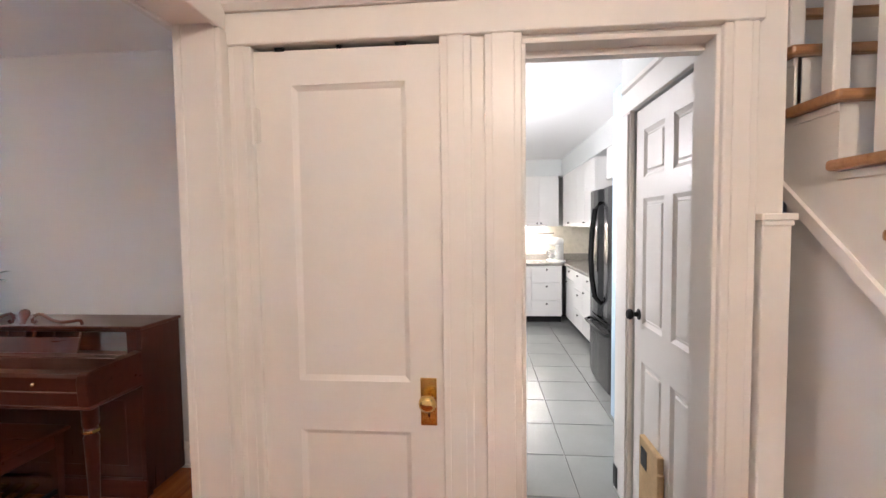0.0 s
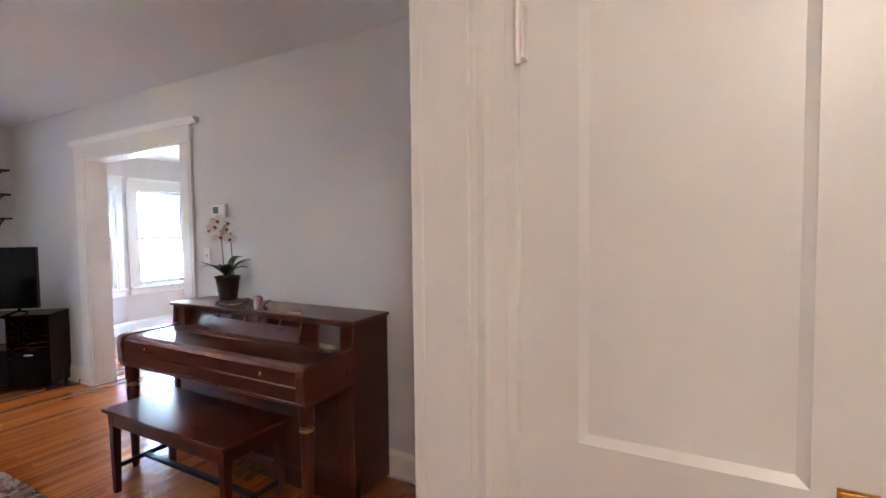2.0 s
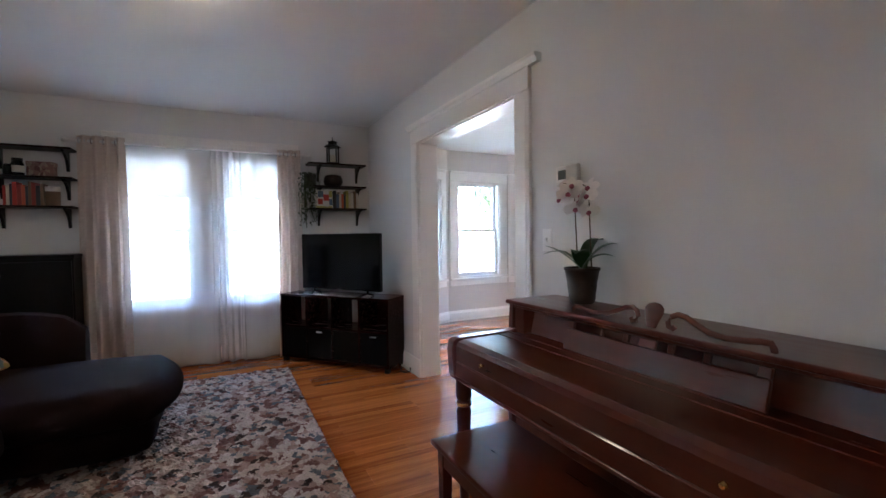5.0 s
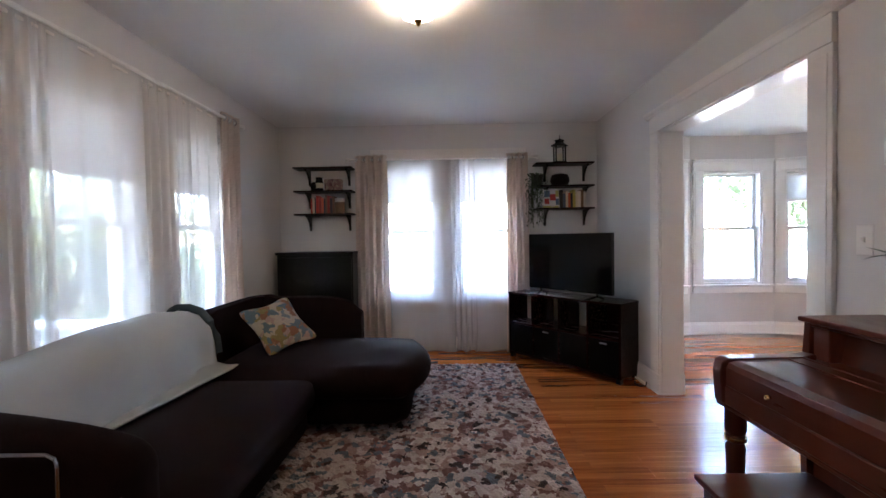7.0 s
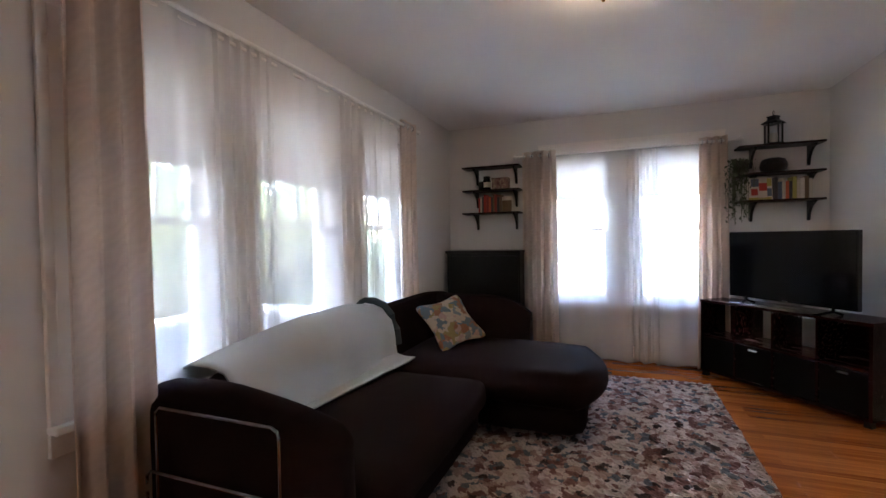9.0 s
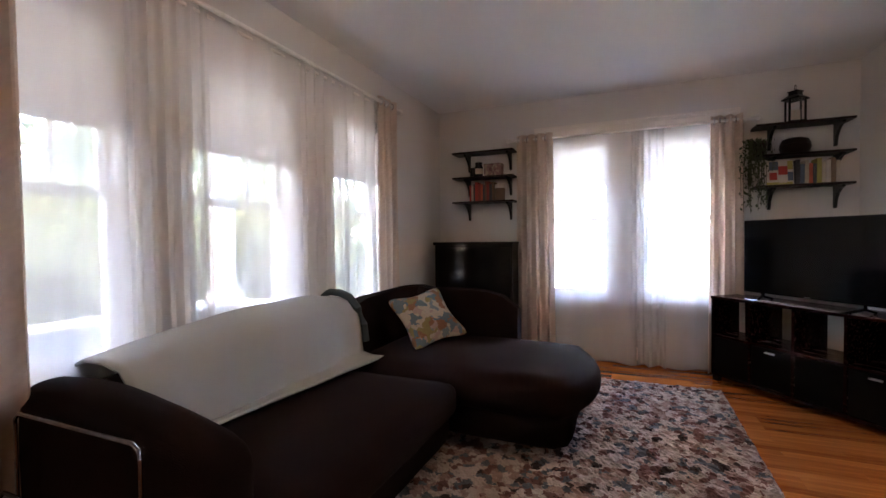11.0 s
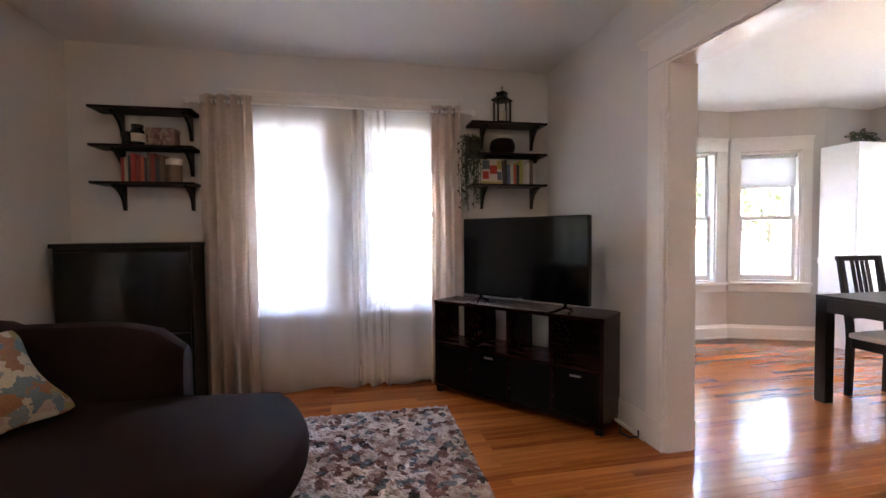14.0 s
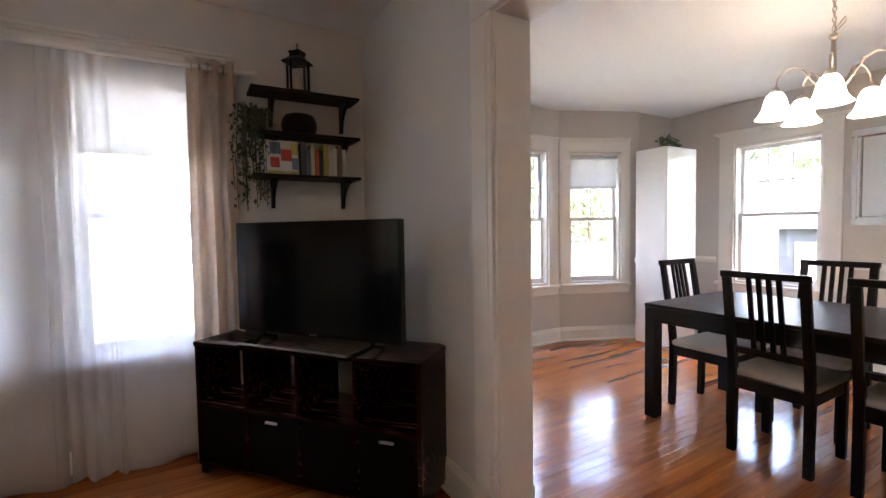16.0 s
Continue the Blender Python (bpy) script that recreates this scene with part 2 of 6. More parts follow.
STEM = mat("brown_stem", (0.07, 0.05, 0.025), 0.6, var=0.2)
POT = mat("bronze_pot", (0.042, 0.027, 0.021), 0.4, 0.3, var=0.3, scale=20, bump=0.3, bscale=60)
TILE = mat("grey_floor_tile", (0.27, 0.28, 0.27), 0.24, var=0.05, scale=4, bump=0.12, bscale=60)
GROUT = mat("grout", (0.33, 0.33, 0.31), 0.9, var=0.1)
COUNTER = mat("speckled_counter", (0.30, 0.285, 0.26), 0.25, var=0.3, scale=60, bump=0.02)
BACKSPLASH = mat("backsplash_tile", (0.62, 0.58, 0.50), 0.3, var=0.12, scale=18)
PINE = mat("raw_pine", (0.55, 0.38, 0.20), 0.7, var=0.15, scale=12)
PAPER = mat("page_paper", (0.68, 0.62, 0.52), 0.9, var=0.06)
HEATER = mat("heater_enamel", (0.66, 0.60, 0.55), 0.4, var=0.04)
# depth puts the shade between the tufts into the colour as dark flecks
RUG = patches("mottled_shag", [(0.0, (0.60, 0.495, 0.45)), (0.28, (0.42, 0.295, 0.26)), (0.47, (0.235, 0.125, 0.108)), (0.63, (0.16, 0.18, 0.205)), (0.76, (0.58, 0.475, 0.43)), (0.92, (0.075, 0.055, 0.053))], 25.0, warp=0.22, ragged=52.0, depth=0.6)
PILLOW = patches("flowered_cotton", [(0.0, (0.50, 0.42, 0.32)), (0.28, (0.14, 0.19, 0.215)), (0.44, (0.30, 0.15, 0.08)), (0.56, (0.44, 0.31, 0.26)), (0.72, (0.30, 0.24, 0.10)), (0.86, (0.22, 0.255, 0.255))], 20.0, bump=0.15, warp=0.55, ragged=18.0, depth=0.55)
GRASS = mat("lawn", (0.085, 0.11, 0.055), 0.95, var=0.35, scale=1.5, bump=0.6, bscale=40)
ASPHALT = mat("asphalt", (0.05, 0.05, 0.052), 0.9, var=0.15, scale=2)
FOLIAGE = cloth_through("tree_leaf", (0.165, 0.19, 0.11), 0.0, 0.5)
BARK = mat("bark", (0.09, 0.065, 0.045), 0.95, var=0.3, scale=8, bump=0.8, bscale=30, stretch=(1, 1, 0.2))
SIDING = mat("white_siding", (0.60, 0.60, 0.585), 0.6, var=0.04)
GREY_SIDING = mat("pale_grey_siding", (0.28, 0.31, 0.33), 0.6, var=0.05)
PALE_BLUE = mat("pale_blue_siding", (0.50, 0.57, 0.62), 0.6, var=0.05)
ROOF = mat("asphalt_shingle", (0.16, 0.155, 0.15), 0.9, var=0.25, scale=30)
PORCH = mat("painted_porch_floor", (0.20, 0.21, 0.22), 0.5, var=0.08)
FENCE = mat("weathered_fence", (0.58, 0.56, 0.52), 0.8, var=0.12)
DARK_PANE = mat("dark_far_window", (0.05, 0.06, 0.07), 0.15)


def book_cloth(name, c):
    return mat(name, c, 0.55, var=0.08, scale=20, bump=0.1)


BOOKS = [book_cloth("book_cover", c) for c in ((0.45, 0.04, 0.03), (0.05, 0.05, 0.06), (0.60, 0.55, 0.45), (0.30, 0.05, 0.04), (0.10, 0.14, 0.22), (0.65, 0.62, 0.58), (0.18, 0.11, 0.07), (0.55, 0.12, 0.06), (0.42, 0.38, 0.10), (0.12, 0.22, 0.14))]

# ---- shaping helpers ----


def thing(name, m=None, label="", category="", group="", kind=""):
    ob = new(name)
    ob.empty_display_size = 0.1
    if m is not None:
        ob.matrix_world = m
    return tagged(ob, label, category, group, kind)


def part(name, bm, material, parent=None, label="", smooth=False, m=None):
    me = bpy.data.meshes.new(name)
    bmesh.ops.recalc_face_normals(bm, faces=bm.faces)
    if smooth:
        for f in bm.faces:
            f.smooth = True
    bm.to_mesh(me)
    bm.free()
    me.materials.append(material)
    ob = new(name, me)
    if m is not None:
        ob.matrix_basis = m
    if parent is not None:
        ob.parent = parent
    if smooth:
        me.set_sharp_from_angle(angle=radians(40))
    return tagged(ob, label)


def struct(name, bm, material, label="", category=""):
    return tagged(part(name, bm, material), label, category, kind="structure")


def box(bm, x0, x1, y0, y1, z0, z1, bevel=0.0, seg=1):
    m = Matrix.LocRotScale(((x0 + x1) / 2, (y0 + y1) / 2, (z0 + z1) / 2), None, (abs(x1 - x0), abs(y1 - y0), abs(z1 - z0)))
    vs = bmesh.ops.create_cube(bm, size=1, matrix=m)["verts"]
    if bevel:
        es = list({e for v in vs for e in v.link_edges})
        bmesh.ops.bevel(bm, geom=es, offset=bevel, segments=seg, affect="EDGES", profile=0.5)
    return bm


def boxes(*rows, bevel=0.0, seg=1):
    bm = bmesh.new()
    for r in rows:
        box(bm, *r, bevel=bevel, seg=seg)
    return bm


def lathe(profile, seg=24, at=(0, 0, 0), bm=None):
    bm = bm or bmesh.new()
    rings = []
    for r, z in profile:
        rings.append([bm.verts.new((at[0] + r * math.cos(2 * math.pi * i / seg), at[1] + r * math.sin(2 * math.pi * i / seg), at[2] + z)) for i in range(seg)])
    for a, b in zip(rings, rings[1:]):
        for i in range(seg):
            bm.faces.new((a[i], a[(i + 1) % seg], b[(i + 1) % seg], b[i]))
    if profile[0][0] > 1e-4:
        bm.faces.new(rings[0][::-1])
    if profile[-1][0] > 1e-4:
        bm.faces.new(rings[-1])
    bmesh.ops.remove_doubles(bm, verts=[v for r in (rings[0], rings[-1]) for v in r], dist=1e-5)
    return bm


def tube(pts, r, seg=8, bm=None, taper=1.0):
    """A round bar along the points."""
    bm = bm or bmesh.new()
    pts = [Vector(p) for p in pts]
    rings, up = [], Vector((0, 0, 1))
    for i, p in enumerate(pts):
        d = (pts[min(i + 1, len(pts) - 1)] - pts[max(i - 1, 0)]).normalized()
        side = d.cross(up if abs(d.z) < 0.95 else Vector((1, 0, 0))).normalized()
        top = side.cross(d)
        q = r * (1 + (taper - 1) * i / max(1, len(pts) - 1))
        rings.append([bm.verts.new(p + side * q * math.cos(2 * math.pi * k / seg) + top * q * math.sin(2 * math.pi * k / seg)) for k in range(seg)])
    for a, b in zip(rings, rings[1:]):
        for k in range(seg):
            bm.faces.new((a[k], a[(k + 1) % seg], b[(k + 1) % seg], b[k]))
    bm.faces.new(rings[0][::-1])
    bm.faces.new(rings[-1])
    return bm


def prism(outline, a, b, axis="x", bm=None, bevel=0.0):
    """A solid from an outline in the other two axes, from a to b along axis."""
    bm = bm or bmesh.new()

    def at(p, t):
        return {"x": (t, p[0], p[1]), "y": (p[0], t, p[1]), "z": (p[0], p[1], t)}[axis]

    lo, hi = [bm.verts.new(at(p, a)) for p in outline], [bm.verts.new(at(p, b)) for p in outline]
    n = len(outline)
    fs = [bm.faces.new(lo), bm.faces.new(hi[::-1])]
    for i in range(n):
        fs.append(bm.faces.new((lo[i], hi[i], hi[(i + 1) % n], lo[(i + 1) % n])))
    if bevel:
        bmesh.ops.bevel(bm, geom=list({e for f in fs for e in f.edges}), offset=bevel, segments=2, affect="EDGES", profile=0.5)
    return bm


def roundbox(size, r, n=10, puff=0.0, wrinkle=0.0, seed=0.0):
    """An upholstered block: rounded edges, swelling faces, soft folds."""
    bm = bmesh.new()
    bmesh.ops.create_cube(bm, size=2)
    bmesh.ops.subdivide_edges(bm, edges=bm.edges[:], cuts=n, use_grid_fill=True)
    h = Vector(size) / 2
    for v in bm.verts:
        c = v.co.copy()
        p = Vector((math.copysign(abs(c[k]) ** 0.8, c[k]) * h[k] for k in range(3)))
        inner = Vector((max(-h[k] + r, min(h[k] - r, p[k])) for k in range(3)))
        d = p - inner
        if d.length > 1e-6:
            p = inner + d.normalized() * r
        w = max(0, (1 - c.x * c.x) * (1 - c.y * c.y)) if abs(c.z) > 0.6 else 0
        p.z += puff * w * (1 if c.z > 0 else 0)
        if wrinkle:
            q = noise.noise_vector(p * 5 + Vector((seed, 0, seed)))
            p += q * wrinkle
        v.co = p
    return bm


def move(bm, m):
    bmesh.ops.transform(bm, matrix=m, verts=bm.verts[:])
    return bm


def wall_run(u0, u1, z0, z1, d0, d1, holes, along="x"):
    """A wall with thickness d0..d1 and openings (u0, u1, z0, z1) cut through it."""
    bm = bmesh.new()
    us = sorted({u0, u1, *[h[0] for h in holes], *[h[1] for h in holes]})
    for a, b in zip(us, us[1:]):
        cuts = sorted((h[2], h[3]) for h in holes if h[0] <= a + 1e-6 and h[1] >= b - 1e-6)
        z = z0
        for c0, c1 in cuts + [(z1, z1)]:
            if c0 - z > 1e-4:
                if along == "x":
                    box(bm, a, b, d0, d1, z, c0)
                else:
                    box(bm, d0, d1, a, b, z, c0)
            z = c1
    return bm


def moulding(x0, x1, profile, bm=None):
    """A strip along x with the profile (y, z)."""
    return prism(profile, x0, x1, "x", bm)

# ---- setting ----
XW, XE, YS, YN, H = -6.62, -0.85, -1.08, 2.49, 2.545      # living room: inner faces and height
XL = -0.90      # living-room face of the wall with the hall opening
DN, DH = 6.40, 2.50                                       # dining room: north wall and height

# windows: name, centre, clear width, sill, head, casing widths
SOUTH = [(-3.055, 0.59, 0.115, 0.135), (-3.97, 0.70, 0.135, 0.18), (-5.03, 0.70, 0.18, 0.12)]
WEST = [(0.38, 0.60, 0.12, 0.1275), (1.255, 0.64, 0.1275, 0.12)]

struct("wall_south", wall_run(-6.80, 2.2, 0, H, YS - 0.18, YS, [(c - w / 2, c + w / 2, 0.66, 2.12) for c, w, *_ in SOUTH]), WALL, "pale grey painted plaster wall with three windows", "wall")
struct("wall_west", wall_run(YS, YN, 0, H, XW - 0.18, XW, [(c - w / 2, c + w / 2, 0.60, 2.11) for c, w, *_ in WEST], "y"), WALL, "pale grey painted end wall with a double window", "wall")
struct("wall_north", wall_run(-6.93, XE + 0.16, 0, H, YN, YN + 0.16, [(-5.15, -3.70, 0, 2.09)]), WALL, "pale grey painted wall behind the piano with a wide cased opening", "wall")
struct("wall_closet", wall_run(1.247, YN, 0, H, XL, XE + 0.075, [], "y"), WALL, "grey painted wall beside the cased opening to the hall", "wall")
struct("beam", boxes((XL, XE + 0.075, YS, 1.247, 2.10, H)), TRIM, "white painted beam over the hall opening", "beam")
struct("wall_hall", wall_run(XE + 0.075, 0.86, 0, H, 1.30, 1.42, [(-0.69, -0.11, 0, 2.035), (0.125, 0.685, 0, 2.02)]), TRIM, "white hall wall with closet door and kitchen opening", "wall")
struct("ceiling", boxes((-6.80, 0.92, YS - 0.18, YN + 0.16, H, H + 0.15)), CEIL, "pale grey plaster ceiling", "ceiling")
struct("ceiling_dining", boxes((-7.6, -2.3, YN + 0.16, DN + 0.18, DH, DH + 0.15)), CEIL, "white plaster ceiling over the dining room", "ceiling")
struct("wall_hall_closet_back", boxes((XE + 0.075, 0.1, 2.3, 2.49, 0, H)), WALL, "plain wall at the back of the closet", "wall")
struct("subfloor", boxes((-7.6, 2.2, YS - 0.1, DN + 0.1, -0.20, -0.022)), SUBFLOOR, "dark boards under the floor", "floor")

# dining room walls with the bay
BAY = [(-6.93, 3.07), (-7.27, 3.87), (-7.27, 4.93), (-6.93, 5.73)]
NORTH_WIN = (-5.865, 0.75, 0.64, 2.06)
struct("wall_dining_north", wall_run(-7.11, -2.3, 0, DH, DN, DN + 0.18, [(NORTH_WIN[0] - 0.375, NORTH_WIN[0] + 0.375, 0.64, 2.06)]), DINING_WALL, "greige dining room wall with a window", "wall")
struct("wall_dining_west", boxes((-7.11, -6.93, 5.73, DN, 0, DH), (-7.11, -6.93, YN + 0.16, 3.07, 0, DH)), DINING_WALL, "greige wall stubs beside the bay", "wall")
struct("wall_dining_east", boxes((-2.3, -2.14, YN + 0.16, DN + 0.18, 0, DH)), DINING_WALL, "plain greige wall", "wall")


def frame_on(p, q):
    """The pose on a wall from p to q (left to right seen from inside): x along it, y into the room."""
    mid = ((p[0] + q[0]) / 2, (p[1] + q[1]) / 2)
    rz = math.degrees(math.atan2(p[1] - q[1], p[0] - q[0]))
    return pose(mid[0], mid[1], 0, 0, 0, rz)


def window(name, m, w, z0, z1, casings=(0.12, 0.12), label="", shade=None, cols=2, rows=1, crown=0.0, apron=True, sash_gap=0.0):
    """A double-hung window in a wall whose inner face is y = 0; the outside is at negative y."""
    win = thing(name, m, label or "white double-hung window with a divided upper sash", "window", kind="structure")
    d = 0.17
    t = 0.022
    part("window_frame", boxes((-w / 2, -w / 2 + t, -d, 0, z0, z1), (w / 2 - t, w / 2, -d, 0, z0, z1), (-w / 2 + t, w / 2 - t, -d, 0, z1 - t, z1), (-w / 2 + t, w / 2 - t, -d, 0.0, z0, z0 + t), bevel=0.002), TRIM, win)
    a = w / 2 - t
    mid = (z0 + z1) / 2 - 0.01
    s = 0.038
    for nm, y, b0, b1 in (("lower_sash", -0.085, z0 + t, mid + 0.022), ("upper_sash", -0.125, mid - 0.018, z1 - t)):
        rails = [(-a, -a + s, y, y + 0.034, b0, b1), (a - s, a, y, y + 0.034, b0, b1), (-a + s, a - s, y, y + 0.034, b0, b0 + (0.055 if nm == "lower_sash" else 0.035)), (-a + s, a - s, y, y + 0.034, b1 - 0.035, b1)]
        if nm == "upper_sash":
            for k in range(1, cols):
                x = -a + s + (2 * a - 2 * s) * k / cols
                rails.append((x - 0.008, x + 0.008, y + 0.006, y + 0.028, b0 + 0.035, b1 - 0.035))
            for k in range(1, rows):
                z = b0 + 0.035 + (b1 - b0 - 0.07) * k / rows
                rails.append((-a + s, a - s, y + 0.008, y + 0.026, z - 0.008, z + 0.008))
        sash = part(nm, boxes(*rails, bevel=0.003), WHITE, win)
        pane = part("pane", boxes((-a + s - 0.004, a - s + 0.004, y + 0.015, y + 0.019, b0 + 0.03, b1 - 0.03)), PANE, sash, "clear glass pane")
        pane.visible_shadow = False
    cl, cr = casings
    for nm, x0, x1 in (("casing", -w / 2 - cl, -w / 2 + 0.004), ("casing", w / 2 - 0.004, w / 2 + cr)):
        bm = boxes((x0, x1, 0.0, 0.02, z0, z1 + 0.006), bevel=0.003)
        box(bm, x0 + 0.03, x1 - 0.03, 0.02, 0.024, z0 + 0.02, z1 - 0.02, bevel=0.002)
        part(nm, bm, TRIM, win)
    part("head_casing", boxes((-w / 2 - cl, w / 2 + cr, 0.0, 0.024, z1 + 0.006, z1 + 0.115), bevel=0.003), TRIM, win)
    part("crown", boxes((-w / 2 - cl - crown, w / 2 + cr + crown, 0.0, 0.05, z1 + 0.132, z1 + 0.15), (-w / 2 - cl - crown / 2, w / 2 + cr + crown / 2, 0.0, 0.036, z1 + 0.115, z1 + 0.132), bevel=0.003), TRIM, win)
    part("stool", boxes((-w / 2 - cl - crown * 0.6, w / 2 + cr + crown * 0.6, -0.05, 0.055, z0 - 0.028, z0), bevel=0.006, seg=2), TRIM, win)
    if apron:
        part("apron", boxes((-w / 2 - cl, w / 2 + cr, 0.0, 0.018, z0 - 0.11, z0 - 0.028), bevel=0.003), TRIM, win)
    if shade:
        sh = part("roller_shade", boxes((-a + 0.006, a - 0.006, -0.045, -0.043, shade + 0.02, z1 - 0.05)), SHADE, win, "cream roller shade partly drawn down")
        part("hem_bar", boxes((-a + 0.006, a - 0.006, -0.050, -0.038, shade, shade + 0.022), bevel=0.004), TRIM, sh)
        part("roller", tube([(-a + 0.004, -0.04, z1 - 0.045), (a - 0.004, -0.04, z1 - 0.045)], 0.02, 12), SHADE, sh)
    return win


for k, (c, w, cl, cr) in enumerate(SOUTH):
    # seen from inside, the wall's local x runs with world x
    window("window_1", pose(c, YS, 0), w, 0.66, 2.12, (cr, cl), "white double-hung front window with its shade half drawn", shade=1.63, cols=3)
for k, (c, w, a, b) in enumerate(WEST):
    window("window_2", pose(XW, c, 0, 0, 0, -90), w, 0.60, 2.11, (b, a), "white double-hung end window behind sheers, shade part drawn", shade=1.67)
bay_wall = bmesh.new()
for i, (p, q) in enumerate(zip(BAY, BAY[1:])):
    mm = frame_on(p, q)
    ln = math.hypot(q[0] - p[0], q[1] - p[1])
    w, off = (0.74, 0.0) if i == 1 else (0.60, 0.02 if i == 0 else 0.03)
    tmp = wall_run(-ln / 2 - 0.05, ln / 2 + 0.05, 0, DH, -0.17, 0.0, [(off - w / 2, off + w / 2, 0.63, 2.05)])
    move(tmp, mm)
    me = bpy.data.meshes.new("bay_piece")
    tmp.to_mesh(me)
    tmp.free()
    bay_wall.from_mesh(me)
    bpy.data.meshes.remove(me)
    window("window_3", mm @ pose(off, 0, 0), w, 0.63, 2.05, (0.10, 0.10) if i != 1 else (0.13, 0.13), "white bay window looking on trees" + (" with a pleated shade at its top" if i != 1 else ""), shade=1.67 if i != 1 else None, cols=2, rows=2, apron=True)
struct("wall_bay", bay_wall, DINING_WALL, "greige wall of the three-sided bay", "wall")
window("window_4", pose(NORTH_WIN[0], DN, 0, 0, 0, 180), 0.75, 0.64, 2.06, (0.14, 0.14), "white double-hung window with a six-light upper sash", cols=3, rows=2, crown=0.05)

# trim of the wide opening
OX0, OX1, OZ = -5.15, -3.70, 2.09
op = thing("trim_opening", None, "white painted casing and jambs of the wide opening", "door casing", kind="structure")
part("jamb", boxes((OX0, OX0 + 0.02, YN - 0.004, YN + 0.164, 0, OZ - 0.02), bevel=0.002), TRIM, op)
part("jamb", boxes((OX1 - 0.02, OX1, YN - 0.004, YN + 0.164, 0, OZ - 0.02), bevel=0.002), TRIM, op)
part("head_jamb", boxes((OX0, OX1, YN - 0.004, YN + 0.164, OZ - 0.02, OZ), bevel=0.002), TRIM, op)
for side, y0, y1 in ((0, YN - 0.022, YN), (1, YN + 0.16, YN + 0.182)):
    for x0, x1 in ((OX0 - 0.13, OX0 + 0.006), (OX1 - 0.006, OX1 + 0.13)):
        bm = boxes((x0, x1, y0, y1, 0.16, OZ - 0.012), bevel=0.003)
        yy = y0 - 0.004 if side == 0 else y1
        box(bm, x0 + 0.025, x1 - 0.025, yy, yy + 0.004, 0.2, OZ - 0.05, bevel=0.0015)
        part("casing", bm, TRIM, op)
        part("plinth", boxes((x0 - 0.006, x1 + 0.004, y0 - 0.006 * (side == 0), y1 + 0.006 * (side == 1), 0, 0.16), bevel=0.004), TRIM, op)
    part("head_casing", boxes((OX0 - 0.13, OX1 + 0.13, y0 - 0.004 * (side == 0), y1 + 0.004 * (side == 1), OZ - 0.012, OZ + 0.115), bevel=0.003), TRIM, op)
    out = -1 if side == 0 else 1
    base = YN if side == 0 else YN + 0.16
    prof = [(base, OZ + 0.115), (base + out * 0.03, OZ + 0.115), (base + out * 0.036, OZ + 0.13), (base + out * 0.048, OZ + 0.143), (base + out * 0.052, OZ + 0.16), (base, OZ + 0.16)]
    part("crown", moulding(OX0 - 0.185, OX1 + 0.215, prof), TRIM, op)

# baseboards


def baseboard(m, ln, h=0.15):
    bm = prism([(0, 0), (0.018, 0), (0.018, h - 0.035), (0.012, h - 0.02), (0.008, h), (0, h)], 0, ln, "x")
    box(bm, 0, ln, 0.018, 0.032, 0, 0.018)
    move(bm, m)
    return struct("baseboard", bm, TRIM, "white painted baseboard with a moulded top", "baseboard")


baseboard(pose(-5.285, YN, 0, 0, 0, 180), 6.62 - 5.285)
baseboard(pose(XL, YN, 0, 0, 0, 180), 3.565 + XL)
baseboard(pose(-6.62, YS, 0), 5.6)
baseboard(pose(-6.62, -0.2, 0, 0, 0, -90), 0.86)
for p, q in zip(BAY, BAY[1:]):
    ln = math.hypot(q[0] - p[0], q[1] - p[1])
    baseboard(frame_on(p, q) @ pose(-ln / 2, 0, 0), ln)
baseboard(pose(-6.93, DN, 0, 0, 0, -90), DN - 5.73)
baseboard(pose(-2.3, DN, 0, 0, 0, 180), 4.6)
for m, ln in ((pose(-6.93, DN, 0, 0, 0, -90), DN - 5.73), (pose(-6.41, DN, 0, 0, 0, 180), 0.5), (pose(-2.3, DN, 0, 0, 0, 180), 3.0)):
    bm = prism([(0, 0.84), (0.012, 0.84), (0.028, 0.865), (0.028, 0.88), (0.012, 0.90), (0, 0.90)], 0, ln, "x")
    struct("chair_rail", move(bm, m), TRIM, "white moulded chair rail on the dining wall", "rail")
# baseboard heater below the end window
ht = thing("baseboard_heater", pose(XW, 1.55, 0, 0, 0, -90), "cream enamelled baseboard heater along the end wall", "heater")
part("back_panel", boxes((0, 1.72, 0.002, 0.012, 0.02, 0.215)), HEATER, ht)
part("front_panel", prism([(0.055, 0.045), (0.062, 0.045), (0.062, 0.16), (0.052, 0.175), (0.045, 0.17), (0.055, 0.155)], 0.01, 1.71, "x"), HEATER, ht)
part("top_flap", prism([(0.004, 0.207), (0.05, 0.19), (0.054, 0.197), (0.004, 0.217)], 0.0, 1.72, "x"), HEATER, ht)
part("fin_tube", tube([(0.02, 0.033, 0.09), (1.7, 0.033, 0.09)], 0.02, 8), DARK_STEEL, ht)
for x in (0.0, 1.712):
    part("end_cap", boxes((x - 0.002, x + 0.01, 0.002, 0.064, 0.0, 0.218), bevel=0.002), HEATER, ht)

